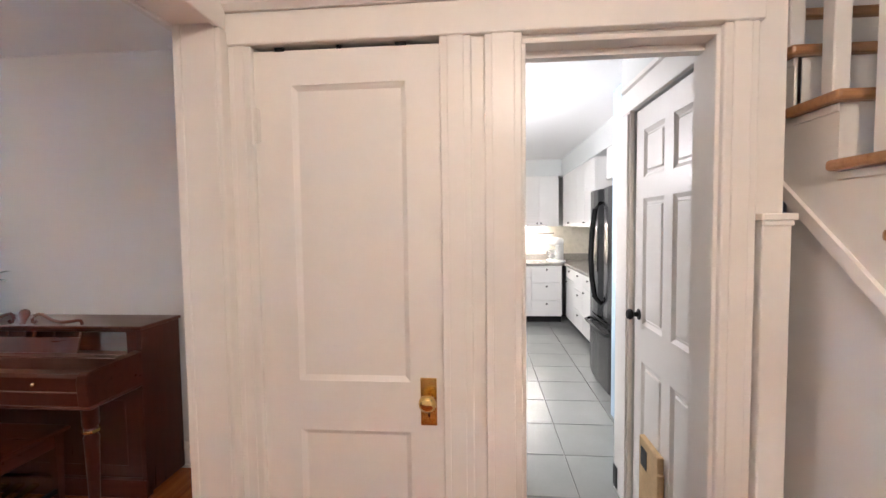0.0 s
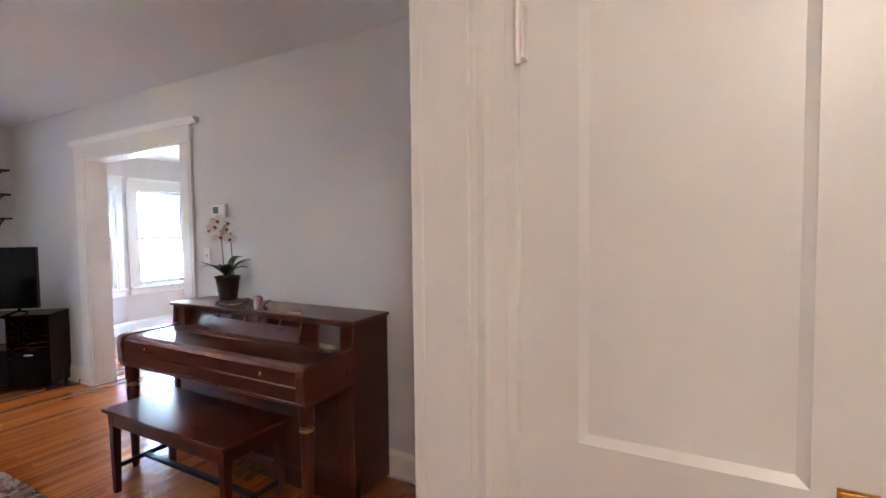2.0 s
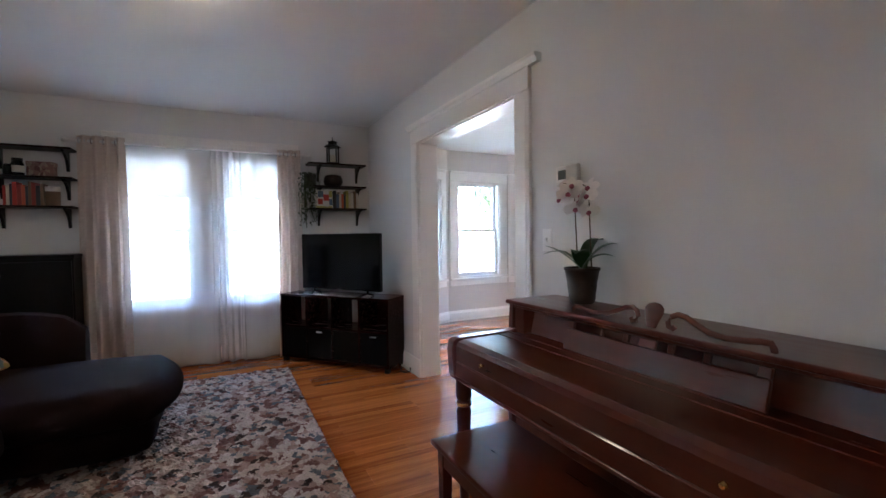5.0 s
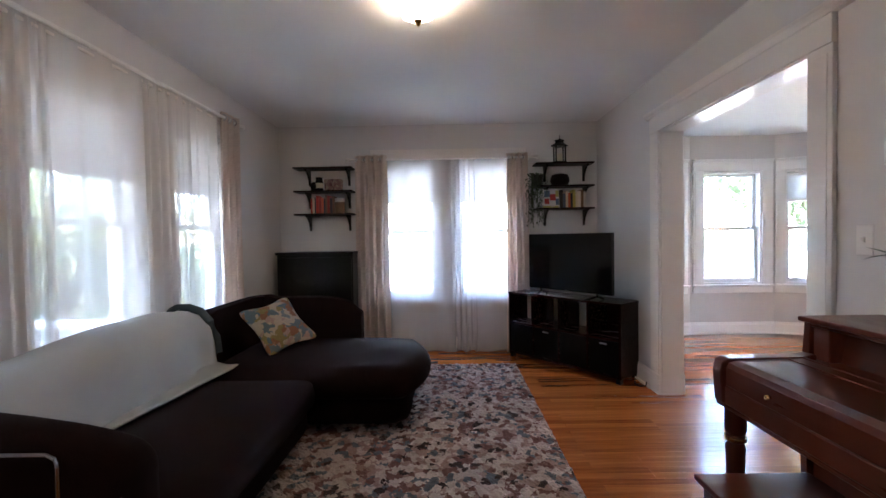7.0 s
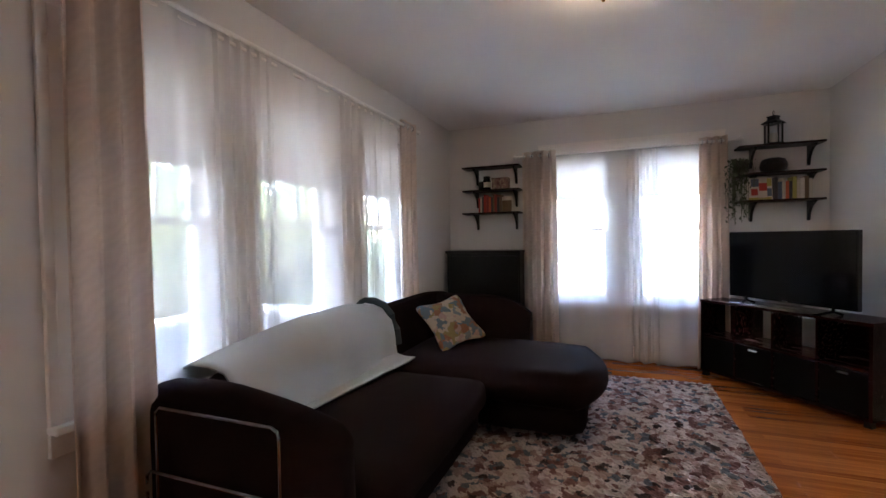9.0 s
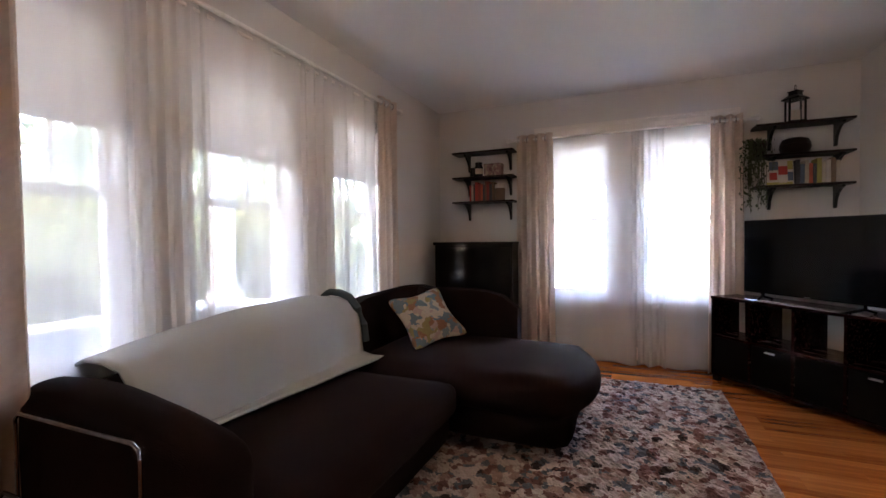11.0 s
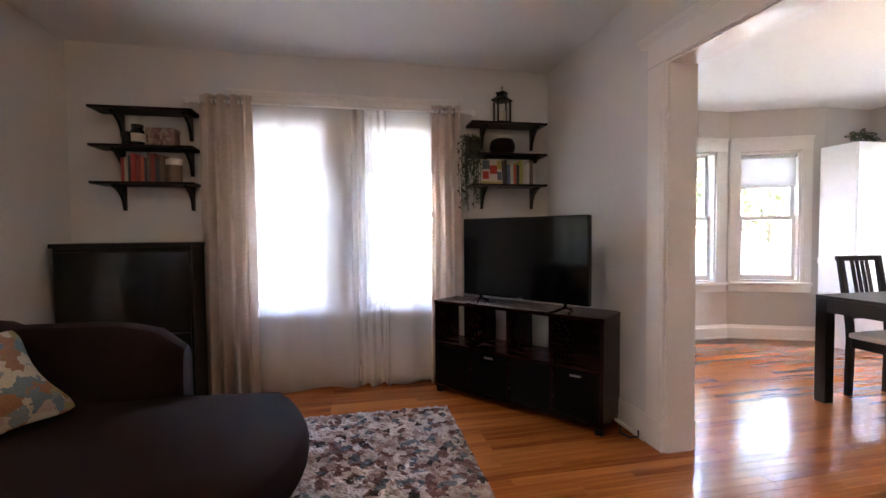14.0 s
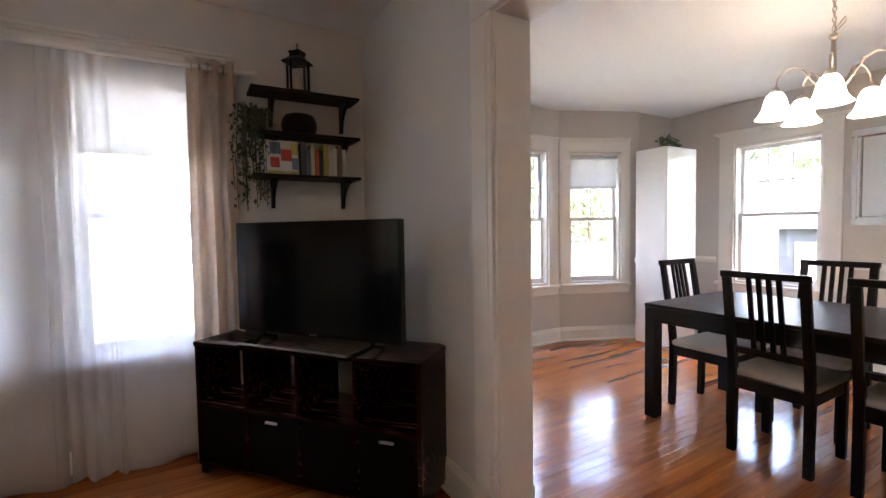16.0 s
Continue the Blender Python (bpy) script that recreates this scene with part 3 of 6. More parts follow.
# ---- hall ----
hd = thing("trim_hall", None, "white painted door casings and head board in the hall", "door casing", kind="structure")
for x0, x1, y0 in ((-0.765, -0.688, 1.274), (-0.112, -0.018, 1.272), (0.018, 0.128, 1.272), (0.682, 0.775, 1.274)):
    bm = boxes((x0, x1, y0, 1.30, 0, 2.03), bevel=0.004)
    box(bm, x0 + 0.022, x1 - 0.022, y0 - 0.003, y0, 0.05, 2.03, bevel=0.0028)
    part("casing", bm, TRIM, hd)
part("backing_strip", boxes((-0.018, 0.018, 1.288, 1.30, 0, 2.03)), TRIM, hd)
part("head_board", boxes((-0.775, 0.785, 1.266, 1.30, 2.03, 2.125), bevel=0.003), TRIM, hd)
part("head_cap", prism([(1.30, 2.125), (1.255, 2.125), (1.24, 2.14), (1.235, 2.16), (1.30, 2.16)], -0.775, 0.80, "x"), TRIM, hd)
part("jamb", boxes((0.125, 0.14, 1.296, 1.43, 0, 2.005), bevel=0.002), TRIM, hd)
part("jamb", boxes((0.67, 0.685, 1.296, 1.43, 0, 2.005), bevel=0.002), TRIM, hd)
part("head_jamb", boxes((0.125, 0.685, 1.296, 1.43, 2.005, 2.02), bevel=0.002), TRIM, hd)
part("door_stop", boxes((0.14, 0.67, 1.36, 1.40, 1.985, 2.005)), TRIM, hd)
# jamb of the living room opening
lj = thing("trim_living_opening", None, "white painted jamb and casing of the hall opening", "door casing", kind="structure")
part("jamb", boxes((XL - 0.004, XE + 0.079, 1.225, 1.247, 0, 2.08), bevel=0.002), TRIM, lj)
part("bead", boxes((XL + 0.014, XL + 0.026, 1.220, 1.225, 0, 2.08), bevel=0.0024, seg=2), TRIM, lj)
part("head_jamb", boxes((XL - 0.004, XE + 0.079, -0.9, 1.247, 2.08, 2.10), bevel=0.002), TRIM, lj)
part("casing", boxes((XL - 0.008, XL, 1.23, 1.315, 0, 2.07), bevel=0.003), TRIM, lj)
part("casing", boxes((XE + 0.075, XE + 0.092, 1.23, 1.296, 0, 2.07), bevel=0.003), TRIM, lj)
part("head_casing", boxes((XL - 0.022, XL, -0.9, 1.31, 2.07, 2.18), bevel=0.003), TRIM, lj)
part("head_casing", boxes((XE + 0.075, XE + 0.095, -0.9, 1.26, 2.07, 2.18), bevel=0.003), TRIM, lj)


def panel_door(name, m, w, h, panels, th=0.035, stile=0.11, raised=False, label=""):
    """A door of stiles, rails and sunk panels; local x across, y towards the viewer, z up. panels: (x0, x1, z0, z1)."""
    d = thing(name, m, label, "door", kind="structure")
    bm = bmesh.new()
    xs = sorted({0, w, *[p[0] for p in panels], *[p[1] for p in panels]})
    for a, b in zip(xs, xs[1:]):
        cuts = sorted((p[2], p[3]) for p in panels if p[0] <= a + 1e-6 and p[1] >= b - 1e-6)
        z = 0
        for c0, c1 in cuts + [(h, h)]:
            if c0 > z:
                box(bm, a, b, -th / 2, th / 2, z, c0)
            z = c1
    part("door_leaf", bm, TRIM, d)
    for x0, x1, z0, z1 in panels:
        bm = boxes((x0 - 0.001, x1 + 0.001, -0.007, 0.006, z0 - 0.001, z1 + 0.001))
        y = th / 2
        for a in (x0, x1):
            s = 1 if a == x0 else -1
            prism([(a, y - 0.002), (a + s * 0.016, 0.006), (a, 0.006)], z0, z1, "z", bm)
        for a in (z0, z1):
            s = 1 if a == z0 else -1
            prism([(y - 0.002, a), (0.006, a + s * 0.016), (0.006, a)], x0, x1, "x", bm)
        if raised:
            box(bm, x0 + 0.028, x1 - 0.028, 0.006, 0.014, z0 + 0.028, z1 - 0.028, bevel=0.007)
        part("panel", bm, TRIM, d)
    return d


cd = panel_door("door_1", pose(-0.112, 1.312, 0.012, 0, 0, 180), 0.576, 2.005, [(0.105, 0.46, 0.98, 1.90), (0.105, 0.46, 0.22, 0.82)], label="white painted two-panel closet door, shut, with brass knob plate")
pl = part("knob_plate", boxes((0.022, 0.073, 0.0175, 0.021, 0.845, 0.995), bevel=0.0012), BRASS, cd, "brass escutcheon plate with keyhole")
part("rim", boxes((0.026, 0.069, 0.021, 0.0225, 0.975, 0.989), (0.026, 0.069, 0.021, 0.0225, 0.851, 0.865)), BRASS, pl)
part("keyhole", boxes((0.045, 0.049, 0.0212, 0.0216, 0.872, 0.892)), BLACK_METAL, pl)
part("knob", move(lathe([(0.0, 0.055), (0.016, 0.054), (0.025, 0.046), (0.027, 0.036), (0.022, 0.026), (0.011, 0.02), (0.010, 0.0)], 24), pose(0.047, 0.0215, 0.93, -90, 0, 0)), BRASS, cd, smooth=True)
for z in (1.78, 0.25):
    hg = part("hinge", boxes((0.560, 0.578, 0.018, 0.046, z - 0.05, z + 0.05)), TRIM, cd, "hinge painted over in white")
    part("pin", tube([(0.571, 0.049, z - 0.065), (0.571, 0.049, z + 0.06)], 0.007, 8), TRIM, hg)
# shade in the gap over the door, put in as black pieces
part("gap_shade", boxes((0.10, 0.135, 0.010, 0.0178, 2.004, 2.016), (0.30, 0.315, 0.010, 0.0178, 2.004, 2.016), (0.48, 0.51, 0.010, 0.0178, 2.003, 2.016)), BLACK_METAL, cd, "dark gap along the top edge, its shade set in as black spots")

# passage to the kitchen
struct("wall_passage", wall_run(1.42, 2.455, 0, 2.45, 0.765, 0.87, [(1.47, 2.25, 0, 2.03)], "y"), KWALL, "white passage wall holding a six-panel door", "wall")
sd = thing("trim_passage", None, "white casing round the six-panel door", "door casing", kind="structure")
part("casing", boxes((0.743, 0.765, 2.25, 2.452, 0, 2.03), bevel=0.003), TRIM, sd)
part("casing", boxes((0.735, 0.743, 2.262, 2.44, 0, 2.02), bevel=0.003), TRIM, sd)
part("head_casing", boxes((0.743, 0.765, 1.42, 2.34, 2.03, 2.14), bevel=0.003), TRIM, sd)
part("head_cap", boxes((0.73, 0.765, 1.42, 2.36, 2.14, 2.165), bevel=0.003), TRIM, sd)
_c, _w = [(0.10, 0.335), (0.425, 0.66)], 0.76
six = panel_door("door_2", pose(0.787, 1.47, 0.012, 0, 0, 90), _w, 2.005, [(a, b, z0, z1) for a, b in _c for z0, z1 in ((0.22, 0.80), (0.98, 1.58), (1.68, 1.90))], th=0.036, raised=True, label="white six-panel passage door, shut, with black knob")
part("knob", move(lathe([(0.0, 0.06), (0.02, 0.057), (0.027, 0.046), (0.024, 0.034), (0.011, 0.026), (0.011, 0.006), (0.026, 0.005), (0.027, 0.0)], 20), pose(0.70, 0.018, 1.02, -90, 0, 0)), BLACK_METAL, six, "black round knob", smooth=True)
for z in (1.80, 0.2):
    hg = part("hinge", boxes((-0.004, 0.006, 0.017, 0.025, z - 0.05, z + 0.05)), BLACK_METAL, six, "dark hinge")
    part("pin", tube([(0.0, 0.026, z - 0.06), (0.0, 0.026, z + 0.06)], 0.006, 8), BLACK_METAL, hg)
pet = part("pet_door", boxes((0.38, 0.60, 0.019, 0.045, 0.01, 0.47), bevel=0.004), PINE, six, "raw pine pet door panel with a dark slot")
part("slot", boxes((0.50, 0.575, 0.0455, 0.047, 0.34, 0.43)), BLACK_METAL, pet)
part("worn_edge", boxes((0.37, 0.392, 0.019, 0.048, 0.012, 0.40), bevel=0.006), PINE, pet, "chewed orange-brown edge")
vent = tagged(part("wall_outlet_vent", boxes((0.728, 0.7345, 2.375, 2.435, 0.02, 0.14), bevel=0.002), BLACK_METAL), "small black grille at the foot of the door casing", "vent")

# stair
st = thing("staircase", None, "white painted open stair with oak treads", "staircase", kind="structure")
RISE, RUN, SX0, SX1 = 0.179, 0.175, 0.95, 1.85
for k in range(0, 15):
    z, y = 0.205 + RISE * k, 1.394 - RUN * (9 - k)
    y1 = y
    part("tread", boxes((SX0 - 0.035, SX1, y1 - RUN - 0.03, y1 + 0.012, z - 0.03, z), bevel=0.010, seg=2), OAK_TREAD, st, "honey oak tread with rounded nosing")
    part("riser", boxes((SX0, SX1, y1 - RUN, y1 - RUN + 0.018, z - RISE, z - 0.03)), TRIM, st)
    part("tread_bracket", boxes((SX0 - 0.012, SX0, y1 - RUN, y1, z - 0.055, z - 0.03), bevel=0.003), TRIM, st)
    part("baluster", boxes((SX0 + 0.005, SX0 + 0.05, y1 - 0.62 * RUN - 0.0225, y1 - 0.62 * RUN + 0.0225, z, z + 0.86), bevel=0.003), TRIM, st)
y0, y1 = 1.394 - RUN * 9, 1.394 + RUN * 5
def under(y):
    return 1.476 + 0.80 * (y - 1.30)


saw = []
for k in range(14, 2, -1):
    ya, za = 1.394 - RUN * (9 - k), 0.205 + RISE * k - 0.03
    saw += [(ya, za), (ya - RUN, za)]
part("stringer", prism([(saw[-1][0], under(saw[-1][0])), (y1, under(y1))] + saw, SX0 - 0.008, SX0 + 0.012, "x"), TRIM, st)
part("skirt_moulding", prism([(y0 + 0.45, under(y0 + 0.45) - 0.02), (y1, under(y1) - 0.02), (y1, under(y1) + 0.025), (y0 + 0.45, under(y0 + 0.45) + 0.025)], SX0 - 0.022, SX0 - 0.008, "x"), TRIM, st)
part("handrail", tube([(SX0 + 0.03, y0 + 0.1, 1.1), (SX0 + 0.03, y1, 1.1 + (y1 - y0 - 0.1) * RISE / RUN)], 0.03, 10), OAK_TREAD, st)
struct("wall_stair_side", prism([(-0.25, 0), (1.42, 0), (1.42, under(1.42) + 0.08), (-0.25, under(-0.25) + 0.08)], SX0 - 0.002, SX0 + 0.06, "x"), WALL, "pale wall under the stair", "wall")
np_ = thing("stair_pilaster", None, "white corner board with a small cap beside the stair", "trim", kind="structure")
part("board", boxes((0.786, 0.862, 1.262, 1.30, 0, 1.48), bevel=0.003), TRIM, np_)
part("cap", boxes((0.776, 0.872, 1.250, 1.30, 1.48, 1.50), (0.782, 0.866, 1.256, 1.30, 1.465, 1.48), bevel=0.003), TRIM, np_)
struct("wall_stairwell_side", boxes((0.872, 0.94, 1.44, 2.43, 0, 1.42), (0.74, 0.86, 1.42, 1.44, 2.1, H)), TRIM, "white wall between stair and passage", "wall")
# the last box, out of view, is added to shut sky light out
struct("wall_stairwell", boxes((1.85, 2.0, YS, 3.4, 0, 4.4), (0.99, 1.85, 3.2, 3.4, 0, 4.4), (0.86, 0.95, 1.42, 3.2, H, 4.4), (0.86, 0.92, YS, 1.42, H + 0.15, 4.4)), BLUE_WALL, "pale blue stairwell wall", "wall")
struct("ceiling_stair", boxes((0.86, 2.0, YS, 3.4, 4.4, 4.5)), CEIL, "white ceiling over the stair", "ceiling")
struct("wall_stair_front", boxes((0.92, 2.0, YS - 0.18, YS, H, 4.4)), BLUE_WALL, "pale blue wall above the front door", "wall")
hl = thing("hall_ceiling_light", pose(0.1, -0.25, H), "lit round ceiling light in the hall", "ceiling light")
part("pan", lathe([(0.13, 0.0), (0.13, -0.02), (0.12, -0.03)], 24), NICKEL, hl, smooth=True)
part("rim", tube([(0.125 * math.cos(a), 0.125 * math.sin(a), -0.03) for a in [i * math.pi / 12 for i in range(25)]], 0.006, 8), NICKEL, hl)

# kitchen
struct("wall_kitchen_east", boxes((1.85, 2.0, 3.4, 7.35, 0, 2.5), (1.35, 1.47, 2.50, 3.4, 0, 2.456), (0.874, 1.35, 2.46, 2.50, 0, 2.456)), KWALL, "pale kitchen wall", "wall")
struct("wall_kitchen_north", boxes((-1.3, 1.85, 7.2, 7.35, 0, 2.5)), KWALL, "pale kitchen end wall", "wall")
struct("wall_kitchen_west", boxes((-1.45, -1.3, 2.65, 7.35, 0, 2.5)), KWALL, "pale kitchen side wall", "wall")
struct("wall_kitchen_south", boxes((-1.296, -0.69, 2.654, 2.70, 0, 2.456), (-0.685, 0.10, 2.49, 2.65, 0, 2.456), (0.0, 0.10, 1.42, 2.49, 0, 2.5)), KWALL, "pale wall beside the passage", "wall")
struct("ceiling_kitchen", boxes((-1.45, 2.0, 1.42, 7.35, 2.46, 2.5)), CEIL, "white kitchen ceiling", "ceiling")
struct("soffit", boxes((-1.3, 1.85, 6.86, 7.2, 2.21, 2.46), (1.22, 1.85, 3.4, 6.86, 2.21, 2.46)), KWALL, "painted soffit over the wall cabinets", "soffit")
struct("kitchen_subfloor", boxes((-1.3, 1.85, 1.42, 7.2, -0.02, -0.006)), GROUT, "grout bed of the kitchen floor", "floor")

# ---- living room ----
# piano
PX0, PX1 = -3.33, -1.83
pn = thing("upright_piano", pose(PX0, YN - 0.035, 0, 0, 0, 0), "cherry-brown lacquered spinet piano with its key lid shut", "piano")
L = PX1 - PX0
TOPZ = 0.955
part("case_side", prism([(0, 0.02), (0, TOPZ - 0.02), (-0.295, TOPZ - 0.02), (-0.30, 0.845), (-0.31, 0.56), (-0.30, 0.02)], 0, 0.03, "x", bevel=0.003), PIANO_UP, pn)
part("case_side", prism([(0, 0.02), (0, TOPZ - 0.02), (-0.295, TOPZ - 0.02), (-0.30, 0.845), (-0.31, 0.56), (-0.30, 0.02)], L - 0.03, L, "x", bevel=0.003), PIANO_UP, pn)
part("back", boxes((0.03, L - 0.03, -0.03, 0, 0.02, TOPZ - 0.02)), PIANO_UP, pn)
part("lid", boxes((-0.012, L + 0.012, -0.312, 0.006, TOPZ - 0.02, TOPZ), bevel=0.006, seg=2), PIANO, pn)
part("upper_panel", prism([(-0.245, 0.80), (-0.215, 0.93), (-0.20, 0.93), (-0.23, 0.80)], 0.03, L - 0.03, "x"), PIANO, pn)
part("panel_frame", boxes((0.03, L - 0.03, -0.295, -0.19, TOPZ - 0.034, TOPZ - 0.021), (0.03, 0.10, -0.285, -0.215, 0.80, 0.93), (L - 0.10, L - 0.03, -0.285, -0.215, 0.80, 0.93), bevel=0.003), PIANO, pn)
part("shelf_ledge", boxes((0.03, L - 0.03, -0.33, -0.215, 0.79, 0.803), (0.03, L - 0.03, -0.345, -0.325, 0.785, 0.812), bevel=0.003), PIANO, pn)
# arms with their curved cheeks
for x in (0.0, L - 0.055):
    part("arm", prism([(-0.29, 0.64), (-0.29, 0.822), (-0.34, 0.815), (-0.61, 0.812), (-0.632, 0.80), (-0.64, 0.76), (-0.632, 0.645)], x, x + 0.055, "x", bevel=0.006), PIANO, pn)
part("key_lid", prism([(-0.335, 0.795), (-0.335, 0.81), (-0.58, 0.805), (-0.612, 0.797), (-0.622, 0.78), (-0.622, 0.715), (-0.61, 0.715), (-0.605, 0.775), (-0.575, 0.79)], 0.057, L - 0.057, "x"), PIANO, pn, "folded key lid with glossy top")
part("lid_hinge", tube([(0.06, -0.40, 0.808), (L - 0.06, -0.40, 0.808)], 0.004, 6), PIANO, pn)
part("key_slip", boxes((0.057, L - 0.057, -0.628, -0.60, 0.645, 0.714), bevel=0.004), PIANO, pn)
part("key_bed", boxes((0.0, L, -0.625, -0.29, 0.628, 0.645), bevel=0.004), PIANO, pn)
for x in (0.28, L - 0.28):
    part("lid_knob", move(lathe([(0.0, 0.018), (0.007, 0.016), (0.009, 0.01), (0.005, 0.004), (0.005, 0)], 14), pose(x, -0.622, 0.75, 90, 0, 0)), BRASS, pn, "small brass knob", smooth=True)
for x in (0.045, L - 0.045):
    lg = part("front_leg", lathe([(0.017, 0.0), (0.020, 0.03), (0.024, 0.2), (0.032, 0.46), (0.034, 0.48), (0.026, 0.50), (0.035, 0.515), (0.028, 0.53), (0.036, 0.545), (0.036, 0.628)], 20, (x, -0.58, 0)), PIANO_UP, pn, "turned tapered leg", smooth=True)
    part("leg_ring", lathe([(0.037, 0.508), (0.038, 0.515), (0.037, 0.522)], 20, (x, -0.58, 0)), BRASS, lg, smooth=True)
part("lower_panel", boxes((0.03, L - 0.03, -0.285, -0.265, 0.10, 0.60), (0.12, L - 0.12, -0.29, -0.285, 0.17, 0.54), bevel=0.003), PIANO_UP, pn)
part("toe_rail", boxes((0.0, L, -0.315, -0.26, 0.0, 0.10), bevel=0.004), PIANO, pn)
for x in (L / 2 - 0.09, L / 2, L / 2 + 0.09):
    part("pedal", prism([(-0.26, 0.055), (-0.33, 0.052), (-0.40, 0.035), (-0.43, 0.030), (-0.43, 0.042), (-0.40, 0.048), (-0.33, 0.066), (-0.26, 0.068)], x - 0.022, x + 0.022, "x", bevel=0.003), BRASS, pn, "brass pedal")
# music desk with scroll cresting
tilt = pose(L / 2 + 0.02, -0.318, 0.80, -16, 0, 0)
solid = [(-0.37, -0.335), (-0.21, -0.19), (-0.095, -0.075), (-0.032, 0.032), (0.075, 0.095), (0.19, 0.21), (0.335, 0.37)]
md = part("music_desk", move(boxes((-0.37, 0.37, -0.008, 0.008, 0.0, 0.092), *[(a, b, -0.008, 0.008, 0.092, 0.122) for a, b in solid], (-0.37, 0.37, -0.008, 0.008, 0.122, 0.135), bevel=0.003), tilt), PIANO, pn, "carved music desk with pierced panel and scrolled cresting")


def scroll(pts, r):
    return move(move(tube(pts, r, 8), Matrix.Diagonal((1, 0.75, 1, 1))), tilt)


for s in (-1, 1):
    rail = [(0.362, 0.13), (0.366, 0.15), (0.362, 0.17), (0.352, 0.184), (0.33, 0.184), (0.29, 0.178), (0.24, 0.174), (0.19, 0.180), (0.15, 0.196), (0.115, 0.213), (0.085, 0.218), (0.065, 0.208), (0.056, 0.190), (0.062, 0.174), (0.076, 0.170), (0.084, 0.180)]
    part("crest_rail", scroll([Vector((s * x, 0, z)) for x, z in rail], 0.0095), PIANO, md, smooth=True)
    part("crest_curl", scroll([Vector((s * x, 0, z)) for x, z in ((0.022, 0.150), (0.030, 0.135), (0.048, 0.132), (0.060, 0.142), (0.058, 0.153))], 0.007), PIANO, md, smooth=True)
part("crest_finial", move(lathe([(0.0, -0.065), (0.016, -0.05), (0.022, -0.02), (0.036, 0.015), (0.036, 0.032), (0.024, 0.046), (0.0, 0.052)], 18), tilt @ pose(0, 0, 0.195, 0, 0, 0) @ Matrix.Diagonal((1, 0.3, 1, 1))), PIANO, md, smooth=True)

# bench
bx0, bx1, by0, by1 = -3.13, -2.13, 1.635, 2.02
bn = thing("piano_bench", pose(bx0, by0, 0), "dark cherry piano bench with tapered legs and stretchers", "bench")
bl, bw = bx1 - bx0, by1 - by0
part("lid", boxes((0, bl, 0, bw, 0.447, 0.467), bevel=0.005, seg=2), PIANO, bn)
part("apron", boxes((0.03, bl - 0.03, 0.025, 0.04, 0.375, 0.447), (0.03, bl - 0.03, bw - 0.04, bw - 0.025, 0.375, 0.447), (0.03, 0.045, 0.04, bw - 0.04, 0.375, 0.447), (bl - 0.045, bl - 0.03, 0.04, bw - 0.04, 0.375, 0.447), (0.045, bl - 0.045, 0.04, bw - 0.04, 0.378, 0.388), bevel=0.001), PIANO, bn)
for x in (0.045, bl - 0.045):
    for y in (0.042, bw - 0.042):
        bm = bmesh.new()
        r = bmesh.ops.create_cone(bm, segments=4, radius1=0.019, radius2=0.031, depth=0.447, cap_ends=True, matrix=pose(x, y, 0.2235) @ pose(0, 0, 0, 0, 0, 45))
        part("leg", bm, PIANO_UP, bn)
    part("side_stretcher", boxes((x - 0.009, x + 0.009, 0.05, bw - 0.05, 0.13, 0.155), bevel=0.002), BLACK_BROWN, bn)
part("long_stretcher", boxes((0.054, bl - 0.054, bw / 2 - 0.014, bw / 2 + 0.014, 0.132, 0.153), bevel=0.002), BLACK_BROWN, bn)


def leaf_blade(ln, wd, arch, droop, seg=8):
    """A long folded leaf along +x."""
    bm = bmesh.new()
    rows = []
    for i in range(seg + 1):
        t = i / seg
        w = wd * math.sin(math.pi * min(1, 0.12 + t * 0.88)) ** 0.7 * (1 if t < 0.98 else 0.2)
        x, z = ln * t, arch * math.sin(math.pi * t * 0.8) - droop * t * t
        rows.append([bm.verts.new((x, k * w / 2, z + (0.12 * w if k else 0))) for k in (-1, 0, 1)])
    for a, b in zip(rows, rows[1:]):
        for k in (0, 1):
            bm.faces.new((a[k], a[k + 1], b[k + 1], b[k]))
    r = bmesh.ops.solidify(bm, geom=bm.faces[:], thickness=0.0025)
    return bm


def petal_flower(parent, p, rz, s=0.045, tip=-25):
    fl = part("blossom", move(petals(s), Matrix.Translation(p) @ pose(0, 0, 0, 75 + tip, 0, rz)), PETAL, parent, "white orchid blossom with a purple heart", smooth=True)
    part("lip", move(lathe([(0.0, 0.0), (s * 0.22, 0.004), (s * 0.20, 0.012), (0.0, 0.018)], 10), Matrix.Translation(p) @ pose(0, 0, 0, 75 + tip, 0, rz) @ pose(0, -s * 0.15, 0)), PETAL_HEART, fl)


def petals(s):
    bm = bmesh.new()
    for a, w, ln in ((90, 0.55, 1.0), (205, 0.5, 0.95), (335, 0.5, 0.95), (5, 0.95, 1.05), (175, 0.95, 1.05)):
        ca, sa = math.cos(radians(a)), math.sin(radians(a))
        pts = []
        for i in range(9):
            t = math.pi * i / 8
            u, v = s * ln * (0.5 - 0.5 * math.cos(t)), s * w * 0.5 * math.sin(t)
            pts.append((u, v))
        out = [bm.verts.new((u * ca - v * sa, u * sa + v * ca, 0.006 * math.sin(u * 60))) for u, v in pts + [(u, -v) for u, v in pts[-2:0:-1]]]
        bm.faces.new(out)
    bmesh.ops.solidify(bm, geom=bm.faces[:], thickness=0.0015)
    return bm


